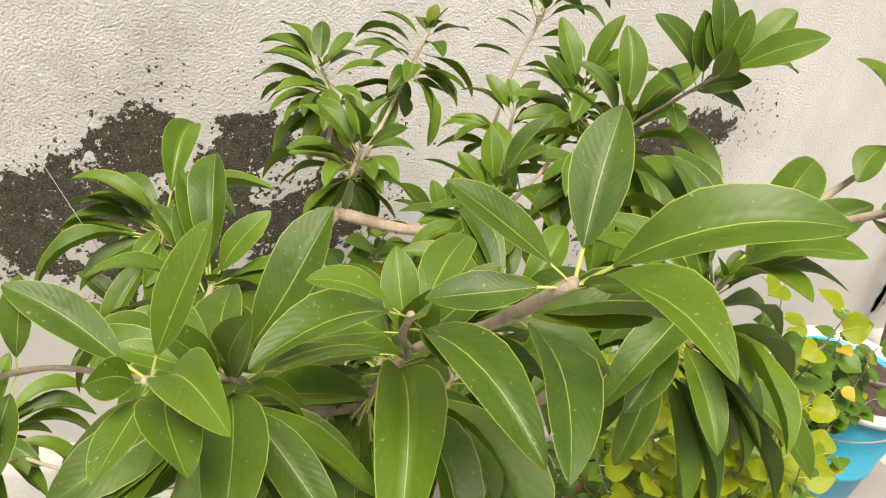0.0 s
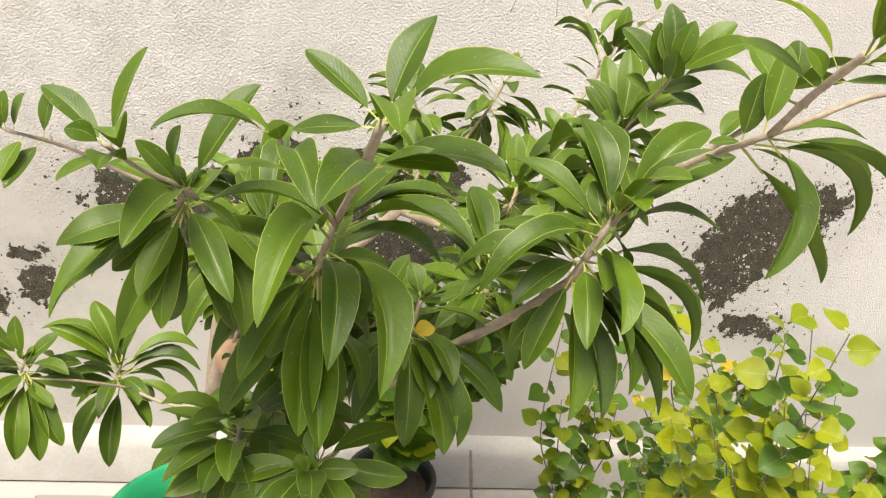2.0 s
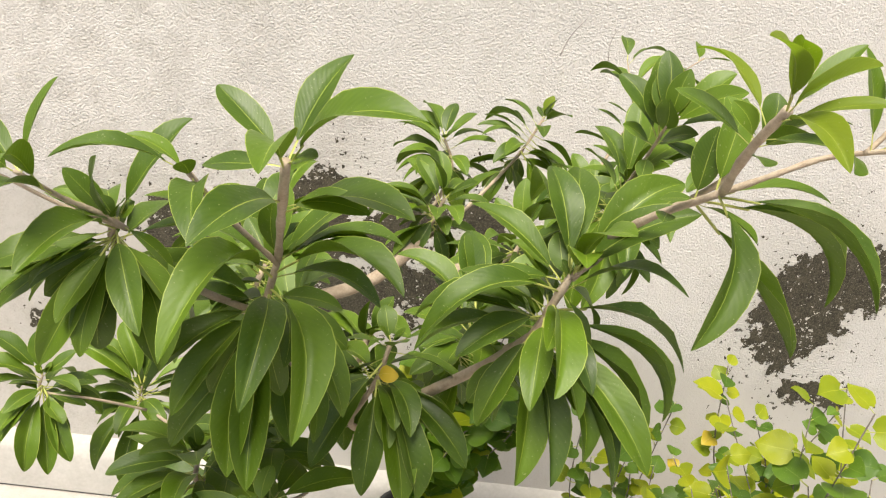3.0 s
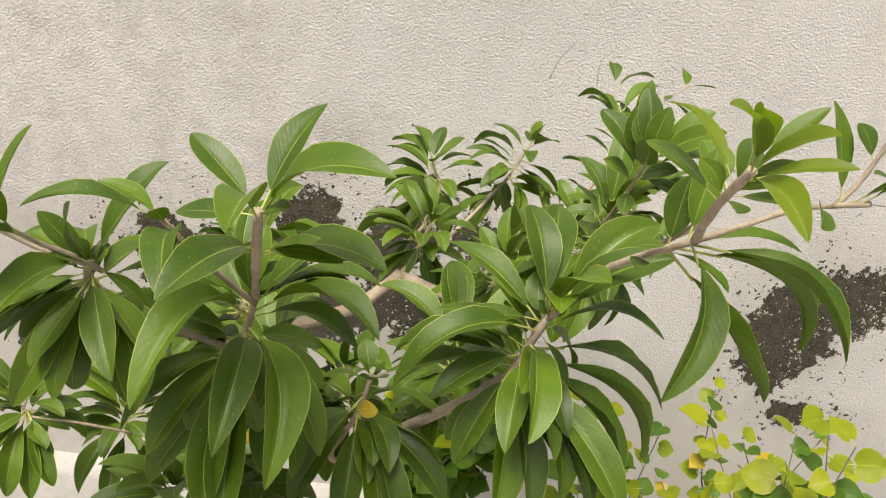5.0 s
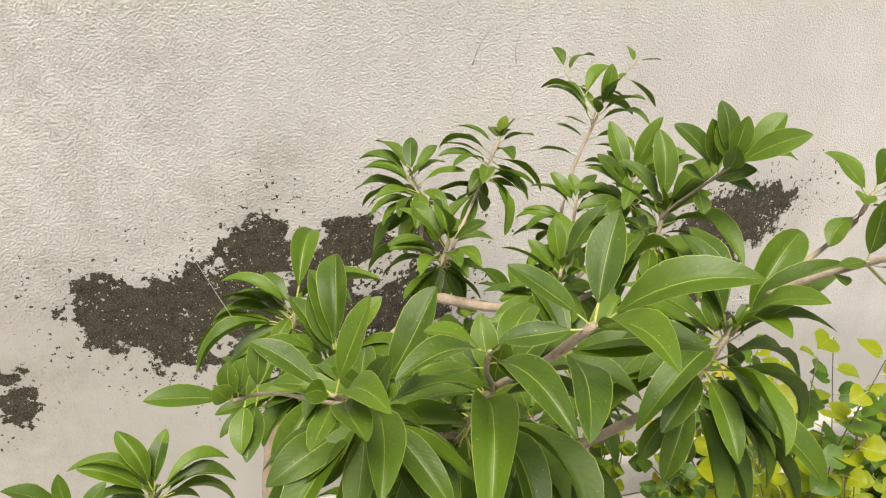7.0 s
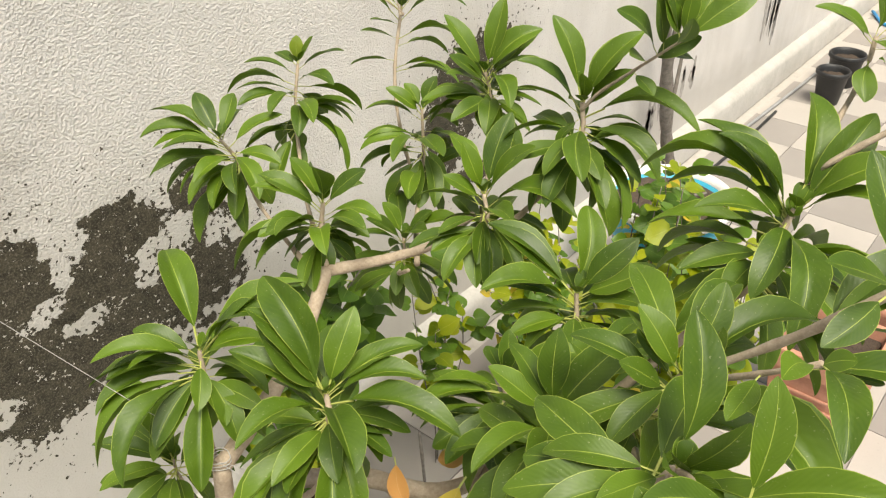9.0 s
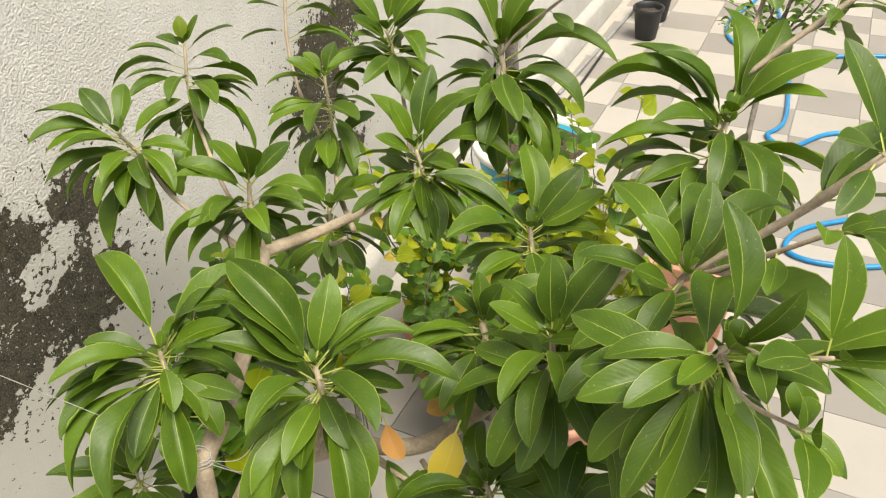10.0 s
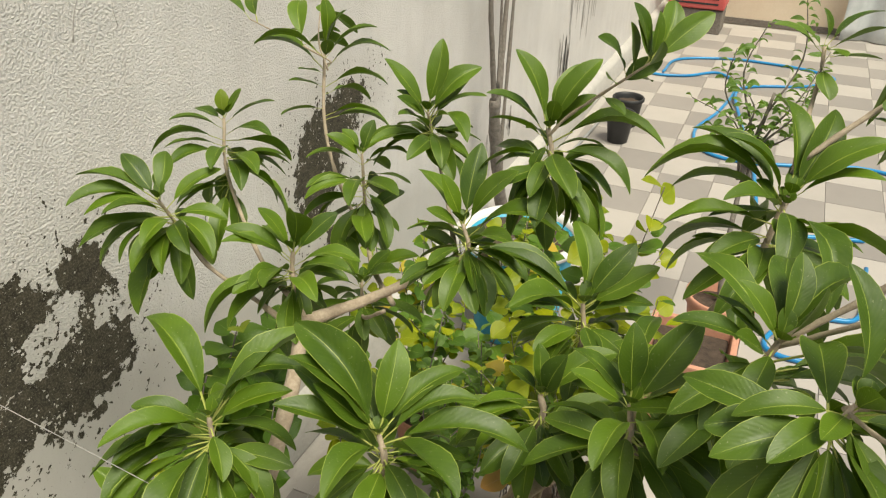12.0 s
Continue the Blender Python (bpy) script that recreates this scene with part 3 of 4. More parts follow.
shoot([(0.44, 1.24, 1.165), (0.47, 1.29, 1.12), (0.512, 1.318, 1.104), (0.521, 1.323, 1.15)], 0.005, 0.004, [
    (30, -59, -36, -30), (40, 9, -103, -26), (80, -62, 46, 26), (100, -9, 34, 58), (100, 28, -38, 51), (80, 42, -82, 55), (80, -73, 6, 78),
    (80, -30, -78, 67), (100, 63, 65, 36)
],  fill=8)
shoot([(0.45, 1.23, 1.175), (0.55, 1.32, 1.17), (0.632, 1.374, 1.226), (0.645, 1.385, 1.316)], 0.007, 0.004, [
    (100, 26, -8, 53), (100, 25, -53, 48), (90, -38, 42, 50), (80, -62, 70, 22), (100, -3, 33, 39), (50, -70, 69, 2), (40, -86, 63, -1),
    (30, -25, 72, -52), (80, 3, -81, 33), (60, 9, -84, -3), (50, -56, -90, 13), (40, -108, -35, 17), (20, -67, -34, -61),
    (50, 72, -1, -64), (80, 86, -7, -42)
],  fill=9)
shoot([(0.60, 1.36, 1.19), (0.64, 1.43, 1.26), (0.679, 1.476, 1.344), (0.733, 1.502, 1.453)], 0.006, 0.004, [
    (100, 11, 4, 89), (100, 11, -39, 72), (90, -20, -24, 39), (90, 46, -79, 52), (75, 59, -99, 28), (50, 42, -101, 6), (75, -58, 99, 47),
    (90, -8, 74, 40), (70, -52, 17, 18), (50, -53, 35, 21), (20, -65, 45, 1), (40, 83, -44, -29), (10, 24, -95, 11), (5, 54, -99, -18)
],  fill=0)
shoot([(0.705, 1.48, 1.44), (0.706, 1.485, 1.45), (0.717, 1.64, 1.495)], 0.003, 0.002, [
    (100, 6, 72, 34), (90, 82, 46, 29), (30, 77, 47, 57), (0, -68, 95, 25), (60, 2, -36, 11), (30, 92, -39, -19)
],  fill=0)
shoot([(0.705, 1.48, 1.43), (0.745, 1.52, 1.47), (0.835, 1.562, 1.535)], 0.003, 0.002, [
    (100, 46, -11, 4), (90, 1, 44, 29), (20, 13, -34, -6), (60, 61, -36, -55), (70, -20, -9, -10)
],  fill=0)
shoot([(0.46, 1.18, 1.20), (0.482, 1.128, 1.271), (0.494, 1.139, 1.31)], 0.007, 0.005, [
    (100, 59, -2, 102), (90, 14, -70, 94), (100, -6, 30, 75), (50, 18, -136, 30), (20, -73, -59, -57), (80, -42, 38, 43),
    (30, -66, 26, -7), (30, -57, -87, 50), (60, -77, 52, 35), (10, 22, 29, -54), (20, 41, -37, -52), (90, 27, 84, 62), (10, -69, 16, -62),
    (20, -6, -95, -30), (40, -83, -52, -58), (30, -43, -89, -53)
],  fill=10)
shoot([(0.48, 1.14, 1.25), (0.60, 1.21, 1.29), (0.685, 1.273, 1.355), (0.683, 1.282, 1.394)], 0.006, 0.004, [
    (100, 32, -9, 113), (90, -17, 67, 88), (60, -33, 42, 55), (50, -59, 29, 58), (20, -82, 20, 51), (90, 44, -72, 76),
    (70, -68, -93, 0), (80, 11, -94, 46), (30, 57, 29, -27), (30, 50, -68, -28), (0, -82, -51, -19), (70, 75, -25, 72),
    (50, 101, -30, 63)
],  fill=9)
shoot([(0.475, 1.13, 1.24), (0.52, 1.08, 1.30), (0.576, 1.044, 1.388), (0.596, 1.055, 1.434)], 0.007, 0.005, [
    (100, 37, -57, 97), (100, 5, 56, 104), (100, 60, -20, 80), (80, -30, 84, 59), (70, -40, 75, 32),
    (80, 31, -54, 58), (60, 22, -156, 11), (40, -2, -120, -44), (20, 6, -70, -64), (40, -95, -61, -22), (60, -42, 6, -27),
    (10, -5, -40, -88), (10, -64, 28, -98), (100, -24, -15, 49), (30, -58, 81, -17), (30, 0, -95, -48), (20, 10, -79, -68),
    (10, -40, -77, -106), (10, -28, -89, -97), (10, -65, -26, -106)
],  fill=10)
shoot([(0.590, 1.052, 1.425), (0.593, 1.03, 1.455), (0.59, 0.992, 1.49), (0.581, 0.926, 1.549)], 0.004, 0.003, [
    (100, 49, -64, 59), (90, 99, -7, 10), (60, 51, -23, -16), (100, -12, 27, 75), (70, -20, 7, 71), (100, 53, -14, 68), (80, -10, -27, 44),
    (40, -40, 4, 19), (40, 27, -50, 33), (10, -12, -37, -18), (100, 8, -2, 64), (100, -12, 19, 55), (60, -49, 34, 61)
],  fill=0)
shoot([(0.065, 1.244, 1.03), (0.08, 1.27, 1.08), (0.105, 1.295, 1.154), (0.111, 1.301, 1.196)], 0.008, 0.005, [
    (100, 51, 121, 76), (90, 71, -96, 57), (80, 41, -90, 50), (80, 21, -102, -20), (60, -108, 57, 43), (20, -153, -41, -44),
    (80, -40, 72, 34), (70, -87, 8, 41), (50, -96, 58, 12), (70, -43, -48, -27), (40, -98, -29, -44), (40, -25, -88, -56),
    (20, -150, 24, -60), (40, -113, 76, 4), (10, -76, -72, -95), (100, 66, 31, -18), (30, -121, 58, -20), (90, 120, -78, 82)
],  fill=9)
shoot([(0.13, 1.16, 1.0), (0.12, 1.10, 1.09), (0.128, 1.079, 1.195), (0.137, 1.089, 1.23)], 0.008, 0.005, [
    (100, 58, 7, 87), (100, 100, -58, 36), (70, 52, -151, 2), (100, -6, 98, 66), (60, -71, -116, 40), (50, -122, -1, 42),
    (90, -27, 59, 76), (20, -50, -82, -71), (10, -90, -77, -91), (20, -100, -25, -79), (10, -131, 28, -66), (0, -128, -8, -82),
    (20, -86, 10, -72), (90, 92, -6, -11), (100, 64, 58, 29), (40, 49, -79, -18), (80, 69, -89, 34), (80, -23, 93, 99), (50, -48, 101, 64),
    (90, 21, 108, 109)
],  fill=13)
shoot([(0.26, 0.98, 1.03), (0.283, 0.947, 1.178), (0.292, 0.952, 1.217)], 0.007, 0.006, [
    (100, 22, 15, 55), (60, -78, 75, -24), (80, -49, 67, 5), (90, 48, -73, 56), (30, -64, -71, -37), (30, -91, 13, -33),
    (50, -55, -26, -62), (100, 28, 49, 7), (90, -1, -23, 74), (60, -23, 76, -38), (50, -59, -75, 30)
],  fill=13)
shoot([(0.28, 0.94, 1.06), (0.36, 0.935, 1.13), (0.412, 0.935, 1.227), (0.422, 0.941, 1.273)], 0.006, 0.005, [
    (90, -12, 122, 66), (100, 72, 34, 78), (100, 48, -46, 77), (70, -102, 69, 53), (90, 33, -81, 64), (50, -69, 74, -1), (70, 13, -83, 29),
    (80, 64, -61, 8), (30, -80, 41, 5), (50, -61, -33, -8), (30, 1, -93, 19), (90, 62, 56, -20), (90, -15, 125, 65), (60, -51, 89, 21)
],  fill=14)
shoot([(0.26, 0.88, 1.12), (0.21, 0.85, 1.18), (0.199, 0.833, 1.263), (0.207, 0.839, 1.308)], 0.006, 0.005, [
    (100, 22, 10, 83), (90, 19, -86, 50), (60, -104, 14, 21), (30, -90, 30, -73), (40, -98, -12, -22), (30, -63, -65, -30),
    (20, -92, -93, -83), (40, -14, -100, -37), (90, -19, 59, 44), (90, 26, 69, 35), (90, 58, -49, 88), (60, -100, -44, 37),
    (20, -13, 32, -73), (60, -14, -77, 4)
],  fill=10)
shoot([(0.24, 1.02, 0.985), (0.18, 0.94, 0.99), (0.164, 0.89, 1.064), (0.159, 0.891, 1.1)], 0.006, 0.005, [
    (80, -69, 85, -5), (90, 35, -66, 33), (100, -22, 11, 30), (50, 8, -165, 7), (30, -89, 11, -6), (100, 64, -32, 14), (40, -86, 46, -30),
    (20, -89, -58, 3), (100, 53, 19, -25)
],  fill=13)
shoot([(0.27, 0.92, 1.03), (0.24, 0.83, 1.06), (0.211, 0.735, 1.13), (0.197, 0.695, 1.152)], 0.004, 0.003, [
    (80, -1, -84, 33), (70, -51, -90, -1), (40, 5, 38, 25), (20, -37, 53, -19), (20, -95, 16, -34), (60, -28, -57, -19), (70, 49, -15, 15)
],  fill=8)
shoot([(0.30, 0.89, 1.12), (0.285, 0.83, 1.18), (0.308, 0.845, 1.226), (0.318, 0.85, 1.276)], 0.006, 0.005, [
    (30, 53, -94, -99), (50, -61, -78, -94), (80, 88, -39, -10), (100, -13, 27, 31), (90, -49, -9, 7), (10, -2, -84, -97),
    (30, 68, -21, -62), (60, -57, 13, -61), (90, 15, -45, 37), (10, 42, -94, -99), (100, 82, -6, 17), (20, 105, -72, -60)
],  fill=8)
shoot([(0.20, 0.765, 1.32), (0.19, 0.752, 1.35), (0.203, 0.722, 1.425)], 0.006, 0.005, [
    (70, -56, -155, 0), (50, 46, -149, -55), (40, 4, -144, -28), (80, 112, -76, 31), (10, 14, -110, -122), (20, -62, -76, -83),
    (100, 80, -2, 30), (100, 107, 2, 27), (70, 97, -37, 3), (30, 83, -60, -79), (60, -57, 32, -51), (90, -76, 16, -21), (20, 55, -4, -83),
    (20, -89, -68, -65), (10, -5, -101, -117), (100, 76, 89, 28), (90, 34, 68, 20), (100, -1, 42, 53), (80, -15, 84, 23),
    (100, -3, -23, 66), (100, 50, -2, 65), (80, -64, 69, -44), (90, 11, 42, 25), (80, -33, 30, 34)
],  fill=7, broad=0.92)
shoot([(0.203, 0.722, 1.425), (0.212, 0.652, 1.497), (0.219, 0.601, 1.56)], 0.0058, 0.0058, [
    (100, 32, 46, 69), (95, 87, -59, 61), (100, -55, 36, 35), (90, -59, 20, -14), (85, 0, -107, 36), (30, -36, -119, 12),
    (10, 96, -63, 34, 1.35), (100, 22, -19, 14), (20, 65, -35, 18)
],  fill=0, broad=0.9)
shoot([(0.19, 0.75, 1.35), (0.13, 0.715, 1.39), (0.075, 0.69, 1.435), (0.08, 0.672, 1.465)], 0.006, 0.005, [
    (100, 51, 23, 84), (70, -29, 73, -4), (50, -71, 45, 6), (30, -80, 32, -70), (20, -87, -27, -69), (60, -47, -25, -28),
    (90, -21, -39, 17), (20, -84, -79, -61), (30, -63, -46, -23), (100, -1, -33, 66), (80, -55, 20, 13), (70, -26, -117, 13),
    (60, 44, -82, -44), (40, -40, -53, -99), (30, -8, -57, -81), (60, -54, -33, -42), (90, -36, -6, 42), (90, 43, 4, -41),
    (20, 46, -46, -85)
],  fill=10, broad=0.82)
shoot([(0.203, 0.722, 1.42), (0.185, 0.69, 1.455), (0.168, 0.665, 1.485), (0.149, 0.621, 1.534)], 0.004, 0.0035, [
    (50, 17, -111, 11), (100, -81, -34, 10), (90, -4, -21, 18), (90, -49, 7, 22), (20, -56, 1, 1), (90, 13, -37, -3)
],  fill=0, broad=0.78)
shoot([(0.087, 0.678, 1.455), (0.07, 0.66, 1.475), (0.05, 0.645, 1.49), (0.032, 0.614, 1.519)], 0.004, 0.003, [
    (90, 24, 9, 71), (70, -27, -46, -5), (80, -53, 34, 30), (100, -21, -12, 14), (40, 11, -85, 48),
    (20, -6, -84, 29)
],  fill=0, broad=0.78)
shoot([(0.43, 0.77, 1.335), (0.447, 0.752, 1.362), (0.466, 0.735, 1.44)], 0.008, 0.006, [
    (60, -18, -137, -12), (80, -126, -63, -38), (80, 98, -45, 33), (100, -21, 77, 79), (40, 135, -17, -93, 0.5),
    (50, 153, 17, -60, 0.55), (40, -18, -97, -42), (90, -91, 61, 42), (20, 99, -110, -73), (10, 77, -106, -88), (40, 26, -97, -44),
    (10, -4, -89, -112), (10, 27, -94, -104), (10, 52, -83, -82), (20, -44, -39, -94), (30, 40, -80, -22), (100, -18, 156, 11),
    (80, -59, 0, 8), (40, -84, -59, -21), (60, -20, -93, 4),
    (30, 110, -50, -95), (20, 95, -30, -115), (40, 60, -50, -105)
],  fill=3, broad=0.9)
shoot([(0.455, 0.744, 1.395), (0.462, 0.738, 1.428), (0.47, 0.733, 1.45)], 0.006, 0.005, [
    (100, 87, 35, 85), (90, 83, -32, 83), (30, -11, 33, 34), (80, -16, -89, 48), (90, 17, -88, 79), (50, -11, 124, 3)
],  fill=2)
shoot([(0.49, 0.725, 1.49), (0.508, 0.685, 1.53), (0.535, 0.635, 1.574)], 0.006, 0.005, [
    (95, -30, -101, -78), (60, 108, -20, -113, 0.45), (70, 130, 6, -78, 0.6), (90, 109, -67, -48), (60, 33, -47, -8), (80, 79, -24, 17),
    (60, 2, 3, 61), (90, 7, 19, 71), (20, -9, -24, 0), (70, -26, 10, -7)
],  fill=0, broad=0.85)
shoot([(0.535, 0.635, 1.574), (0.515, 0.575, 1.62), (0.507, 0.525, 1.662)], 0.005, 0.005, [
    (100, -43, -44, 43), (100, -25, -41, 44), (80, -2, -90, -1), (90, 11, -57, 42), (80, 48, -26, 23), (60, -35, 59, 32), (100, 32, 5, 42),
    (30, -21, 0, 24), (40, 28, -40, 11), (20, -40, 53, 18)
],  fill=0, young=6, broad=0.62)
shoot([(0.535, 0.635, 1.574), (0.56, 0.615, 1.60), (0.59, 0.612, 1.618), (0.62, 0.582, 1.638)], 0.004, 0.003, [
    (60, -17, 23, 65), (80, 38, -56, 48), (30, -18, -40, -1), (60, 51, -64, 34), (100, 44, -20, -6)
],  fill=0, broad=0.85)
shoot([(0.605, 0.597, 1.628), (0.617, 0.598, 1.648), (0.625, 0.594, 1.684)], 0.003, 0.0025, [
    (100, 17, -3, 48), (90, 62, -16, 26), (60, 55, -30, 4), (40, -14, 10, 22), (20, 34, 12, -8)
],  fill=0, broad=0.9)
shoot([(0.087, 0.678, 1.455), (0.04, 0.665, 1.475), (-0.003, 0.653, 1.499), (-0.033, 0.623, 1.519)], 0.003, 0.002, [
    (100, -1, 6, 26), (90, 7, 8, 26), (70, -7, -32, -21), (100, -12, -5, 15), (40, 3, 19, 37), (90, -58, -7, 12), (40, -12, -45, -19)
],  fill=0, broad=0.8)
shoot([(0.06, 1.24, 0.80), (-0.03, 1.30, 0.755), (-0.139, 1.426, 0.706), (-0.139, 1.426, 0.746)], 0.005, 0.004, [
    (90, -127, 6, 81), (100, 31, 59, 96), (60, -126, -45, 24), (20, -55, -108, -98), (10, 1, -114, -120), (20, 72, -88, -47),
    (80, 143, 42, 23), (70, -94, 38, 0), (40, -15, -106, -15), (30, 115, -43, -80), (50, 150, -6, -42), (100, -56, 65, 105),
    (100, 28, 67, 93), (70, -145, 21, 75), (30, -91, -43, 25), (50, 151, 9, 8), (80, 73, 24, 23)
],  fill=9)
shoot([(-0.10, 1.33, 0.765), (-0.17, 1.26, 0.83), (-0.251, 1.248, 0.842), (-0.251, 1.248, 0.877)], 0.004, 0.003, [
    (100, -95, 9, 65), (100, -14, 21, 73), (70, -110, -35, 29), (90, 51, 18, 50), (70, 78, -38, 12), (30, 4, -97, -104),
    (20, 41, -86, -111), (30, 70, -66, -99), (40, -36, -97, -61), (60, -89, -76, -1)
],  fill=7)
shoot([(0.19, 1.06, 1.02), (0.15, 0.90, 1.04), (0.126, 0.792, 1.099), (0.126, 0.792, 1.139)], 0.005, 0.004, [
    (70, -88, -35, 1), (40, -73, -64, -9), (80, -84, -2, 28), (100, -11, 11, 30), (20, -32, -81, 2), (100, 55, 59, 30), (80, 78, 8, 38),
    (60, 83, -42, 3), (20, 23, -84, 1), (70, -44, -64, 56), (80, 19, -80, 64), (10, -6, -98, 37)
],  fill=9)
shoot([(0.468, 0.734, 1.44), (0.52, 0.733, 1.505), (0.575, 0.728, 1.557), (0.594, 0.73, 1.592)], 0.005, 0.004, [
    (80, -7, 60, 29), (90, -20, 36, 32), (100, 8, 9, 42), (90, -32, -21, 3), (90, 16, -59, 29), (70, -12, -60, 8), (40, -42, -14, -26),
    (100, 39, -56, 39)
],  fill=0)
shoot([(0.058, 1.246, 0.86), (0.068, 1.32, 0.90), (0.072, 1.38, 0.94), (0.07, 1.375, 0.975)], 0.004, 0.003, [
    (100, 3, 97, 103), (80, -71, 79, 44), (60, -97, 36, 6), (40, -92, -5, -7), (30, -88, -47, -23), (100, 0, 17, 83), (30, -61, -84, -3),
    (90, 58, -56, -34), (90, -4, 86, 14)
],  fill=6)
shoot([(0.20, 1.07, 1.02), (0.19, 1.00, 0.985), (0.128, 0.975, 0.9), (0.128, 0.975, 0.94)], 0.004, 0.003, [
    (100, 63, 70, 87), (90, 35, 33, 88), (90, 55, -4, 72), (60, -2, 75, 58), (60, 31, -40, 61), (100, 91, 40, 51), (30, -24, 74, 42),
    (30, 11, -57, 30), (70, -14, 20, 96), (70, -3, -26, 94),
    (70, -118, 12, -8), (60, -100, -50, -30), (80, -85, 60, 25)
],  fill=8)
shoot([(0.438, 0.762, 1.345), (0.447, 0.752, 1.362), (0.466, 0.735, 1.44)], 0.006, 0.005, [
    (100, 15, 115, 69), (70, -44, 120, -8), (50, -83, 59, -2), (40, -34, 100, -45), (30, -116, 36, -34),
    (30, -63, 72, -52), (20, -111, 7, -49), (50, -2, 115, -50), (30, -73, 59, 10)
],  fill=0, broad=0.9)

filler.make("foliage", (LEAF, PETIOLE), tree)

# fruit on the sapodilla, and a few leaves that have turned
def fruit(at, r, hang):
    v, f = lathe([(0.001, -1.08), (0.25, -1.05), (0.55, -0.88), (0.82, -0.55), (0.98, -0.12), (1.0, 0.2), (0.9, 0.58), (0.66, 0.86), (0.35, 1.0), (0.12, 1.03), (0.001, 1.02)], 20, 0.02, 3)
    ob = mesh_object("fruit", [local(at) + Vector(q) * r for q in v], f, FRUIT, tree)
    ob["label"] = "round brown scurfy fruit"
    s = bar("fruit_stalk", [local(at) + Vector((0, 0, r)), local(at) + Vector((0.004, 0.004, r + 0.02)), local(hang)], 0.0025, 0.003, TWIG, ob, 6, 4)


fruit((0.090, 1.187, 0.945), 0.030, (0.088, 1.21, 1.0))


def turned_leaf(base, chord, mat, k, label, broad=1.0):
    ob = new("leaf", leaf_mesh(SHAPES[k], (mat, PETIOLE)))
    ob.parent = tree
    ob.matrix_basis = leaf_pose(local(base), Vector(chord), Vector((-0.7, -0.5, 0.5)), 0.3, broad)
    ob["label"] = label


turned_leaf((0.211, 0.946, 1.130), (-0.064, 0.008, -0.060), LEAF_YELLOW, 1, "yellowed old leaf", 1.45)
turned_leaf((0.190, 1.041, 1.114), (-0.02, -0.035, -0.04), LEAF_RUST, 6, "rust-brown old leaf", 1.3)
turned_leaf((0.250, 0.962, 1.132), (-0.03, 0.035, -0.018), LEAF_RUST, 1, "rust-brown old leaf", 1.2)
turned_leaf((0.525, 1.322, 1.13), (-0.008, -0.03, -0.08), LEAF_YOUNG, 0, "lime-yellow leaf")
turned_leaf((0.306, 0.815, 1.255), (0.024, -0.01, 0.010), LEAF_YELLOW, 4, "small yellow leaf")


# string tied round the trunk and fixed to the wall
string = thing("string", "thin white string tied from the wall to the tree's trunk", "string", (0.05, 1.25, 1.08))


def cord(name, points, r=0.00045):
    return bar(name, [Vector(p) - string.location for p in points], r, r, STRING, string, 5, 8)


cord("line", [(-0.897, WALL_Y - 0.002, 2.787), (-0.368, 1.60, 1.847), (0.080, 1.255, 1.060), (0.092, 1.240, 1.031)])
cord("loose_end", [(0.062, 1.228, 1.083), (0.10, 1.20, 1.06), (0.16, 1.20, 1.075), (0.20, 1.19, 1.09)])
cord("loose_end", [(0.062, 1.226, 1.083), (0.085, 1.20, 1.05), (0.12, 1.19, 1.02)])
for k in range(3):
    cord("wrap", [(0.07 + 0.0142 * math.cos(a), 1.240 + 0.0142 * math.sin(a), 1.065 + 0.006 * k + 0.003 * math.sin(a * 2)) for a in [i * math.pi / 4 for i in range(9)]], 0.0007)


# ---- pots ----
def round_pot(name, at, r_top, r_low, height, mat, label, rim=0.012, soil=0.8, soil_mat=None):
    pot = thing(name, label, "plant pot", at)
    t = rim * 0.5
    v, f = lathe([(0.001, 0.0), (r_low * 0.9, 0.0), (r_low, 0.004), (r_low + (r_top - r_low) * 0.85, height * 0.85), (r_top, height * 0.86), (r_top + t, height * 0.88), (r_top + t, height - 0.006),
                  (r_top, height), (r_top - t, height - 0.004), (r_top - rim, height * 0.9), (r_low, height * soil * 0.6)], 44, 0.004, 2)
    mesh_object("body", v, f, mat, pot)
    rr = r_top - rim * 1.1
    v, f = lathe([(0.001, height * soil + 0.012), (rr * 0.5, height * soil + 0.008), (rr * 0.8, height * soil + 0.002), (rr, height * soil)], 28, 0.06, 5)
    mesh_object("soil", [(x, y, z + 0.01 * noise.noise(Vector((x * 40, y * 40, 0)))) for x, y, z in v], f, soil_mat or SOIL, pot)
    return pot


tub = round_pot("tub", (0.05, 1.25, FLOOR_Z), 0.195, 0.15, 0.545, GREEN_PLASTIC, "bright green plastic tub of soil under the sapodilla", 0.016, 0.88)
pot_lime = round_pot("plant_pot", (1.13, 1.08, FLOOR_Z), 0.11, 0.085, 0.24, TERRA, "terracotta pot of the lime-leaved bush")
round_pot("plant_pot", (1.33, 1.56, FLOOR_Z), 0.110, 0.082, 0.22, TERRA, "terracotta pot of dark soil near the wall")
pot_dark = round_pot("plant_pot", (0.50, 1.74, FLOOR_Z), 0.12, 0.09, 0.24, BLACK_PLASTIC, "black plastic pot by the wall under a bush")
pot_lemon = round_pot("plant_pot", (2.30, 0.79, FLOOR_Z), 0.125, 0.09, 0.29, TERRA, "round terracotta pot with a sapling")
for x, y, r in ((4.42, 1.63, 0.088), (4.74, 1.65, 0.10)):
    round_pot("plant_pot", (x, y, FLOOR_Z), r, r * 0.72, 0.20, BLACK_PLASTIC, "black plastic nursery pot on the tiles")
tagged(pot_lime, group="potted plants by the wall")
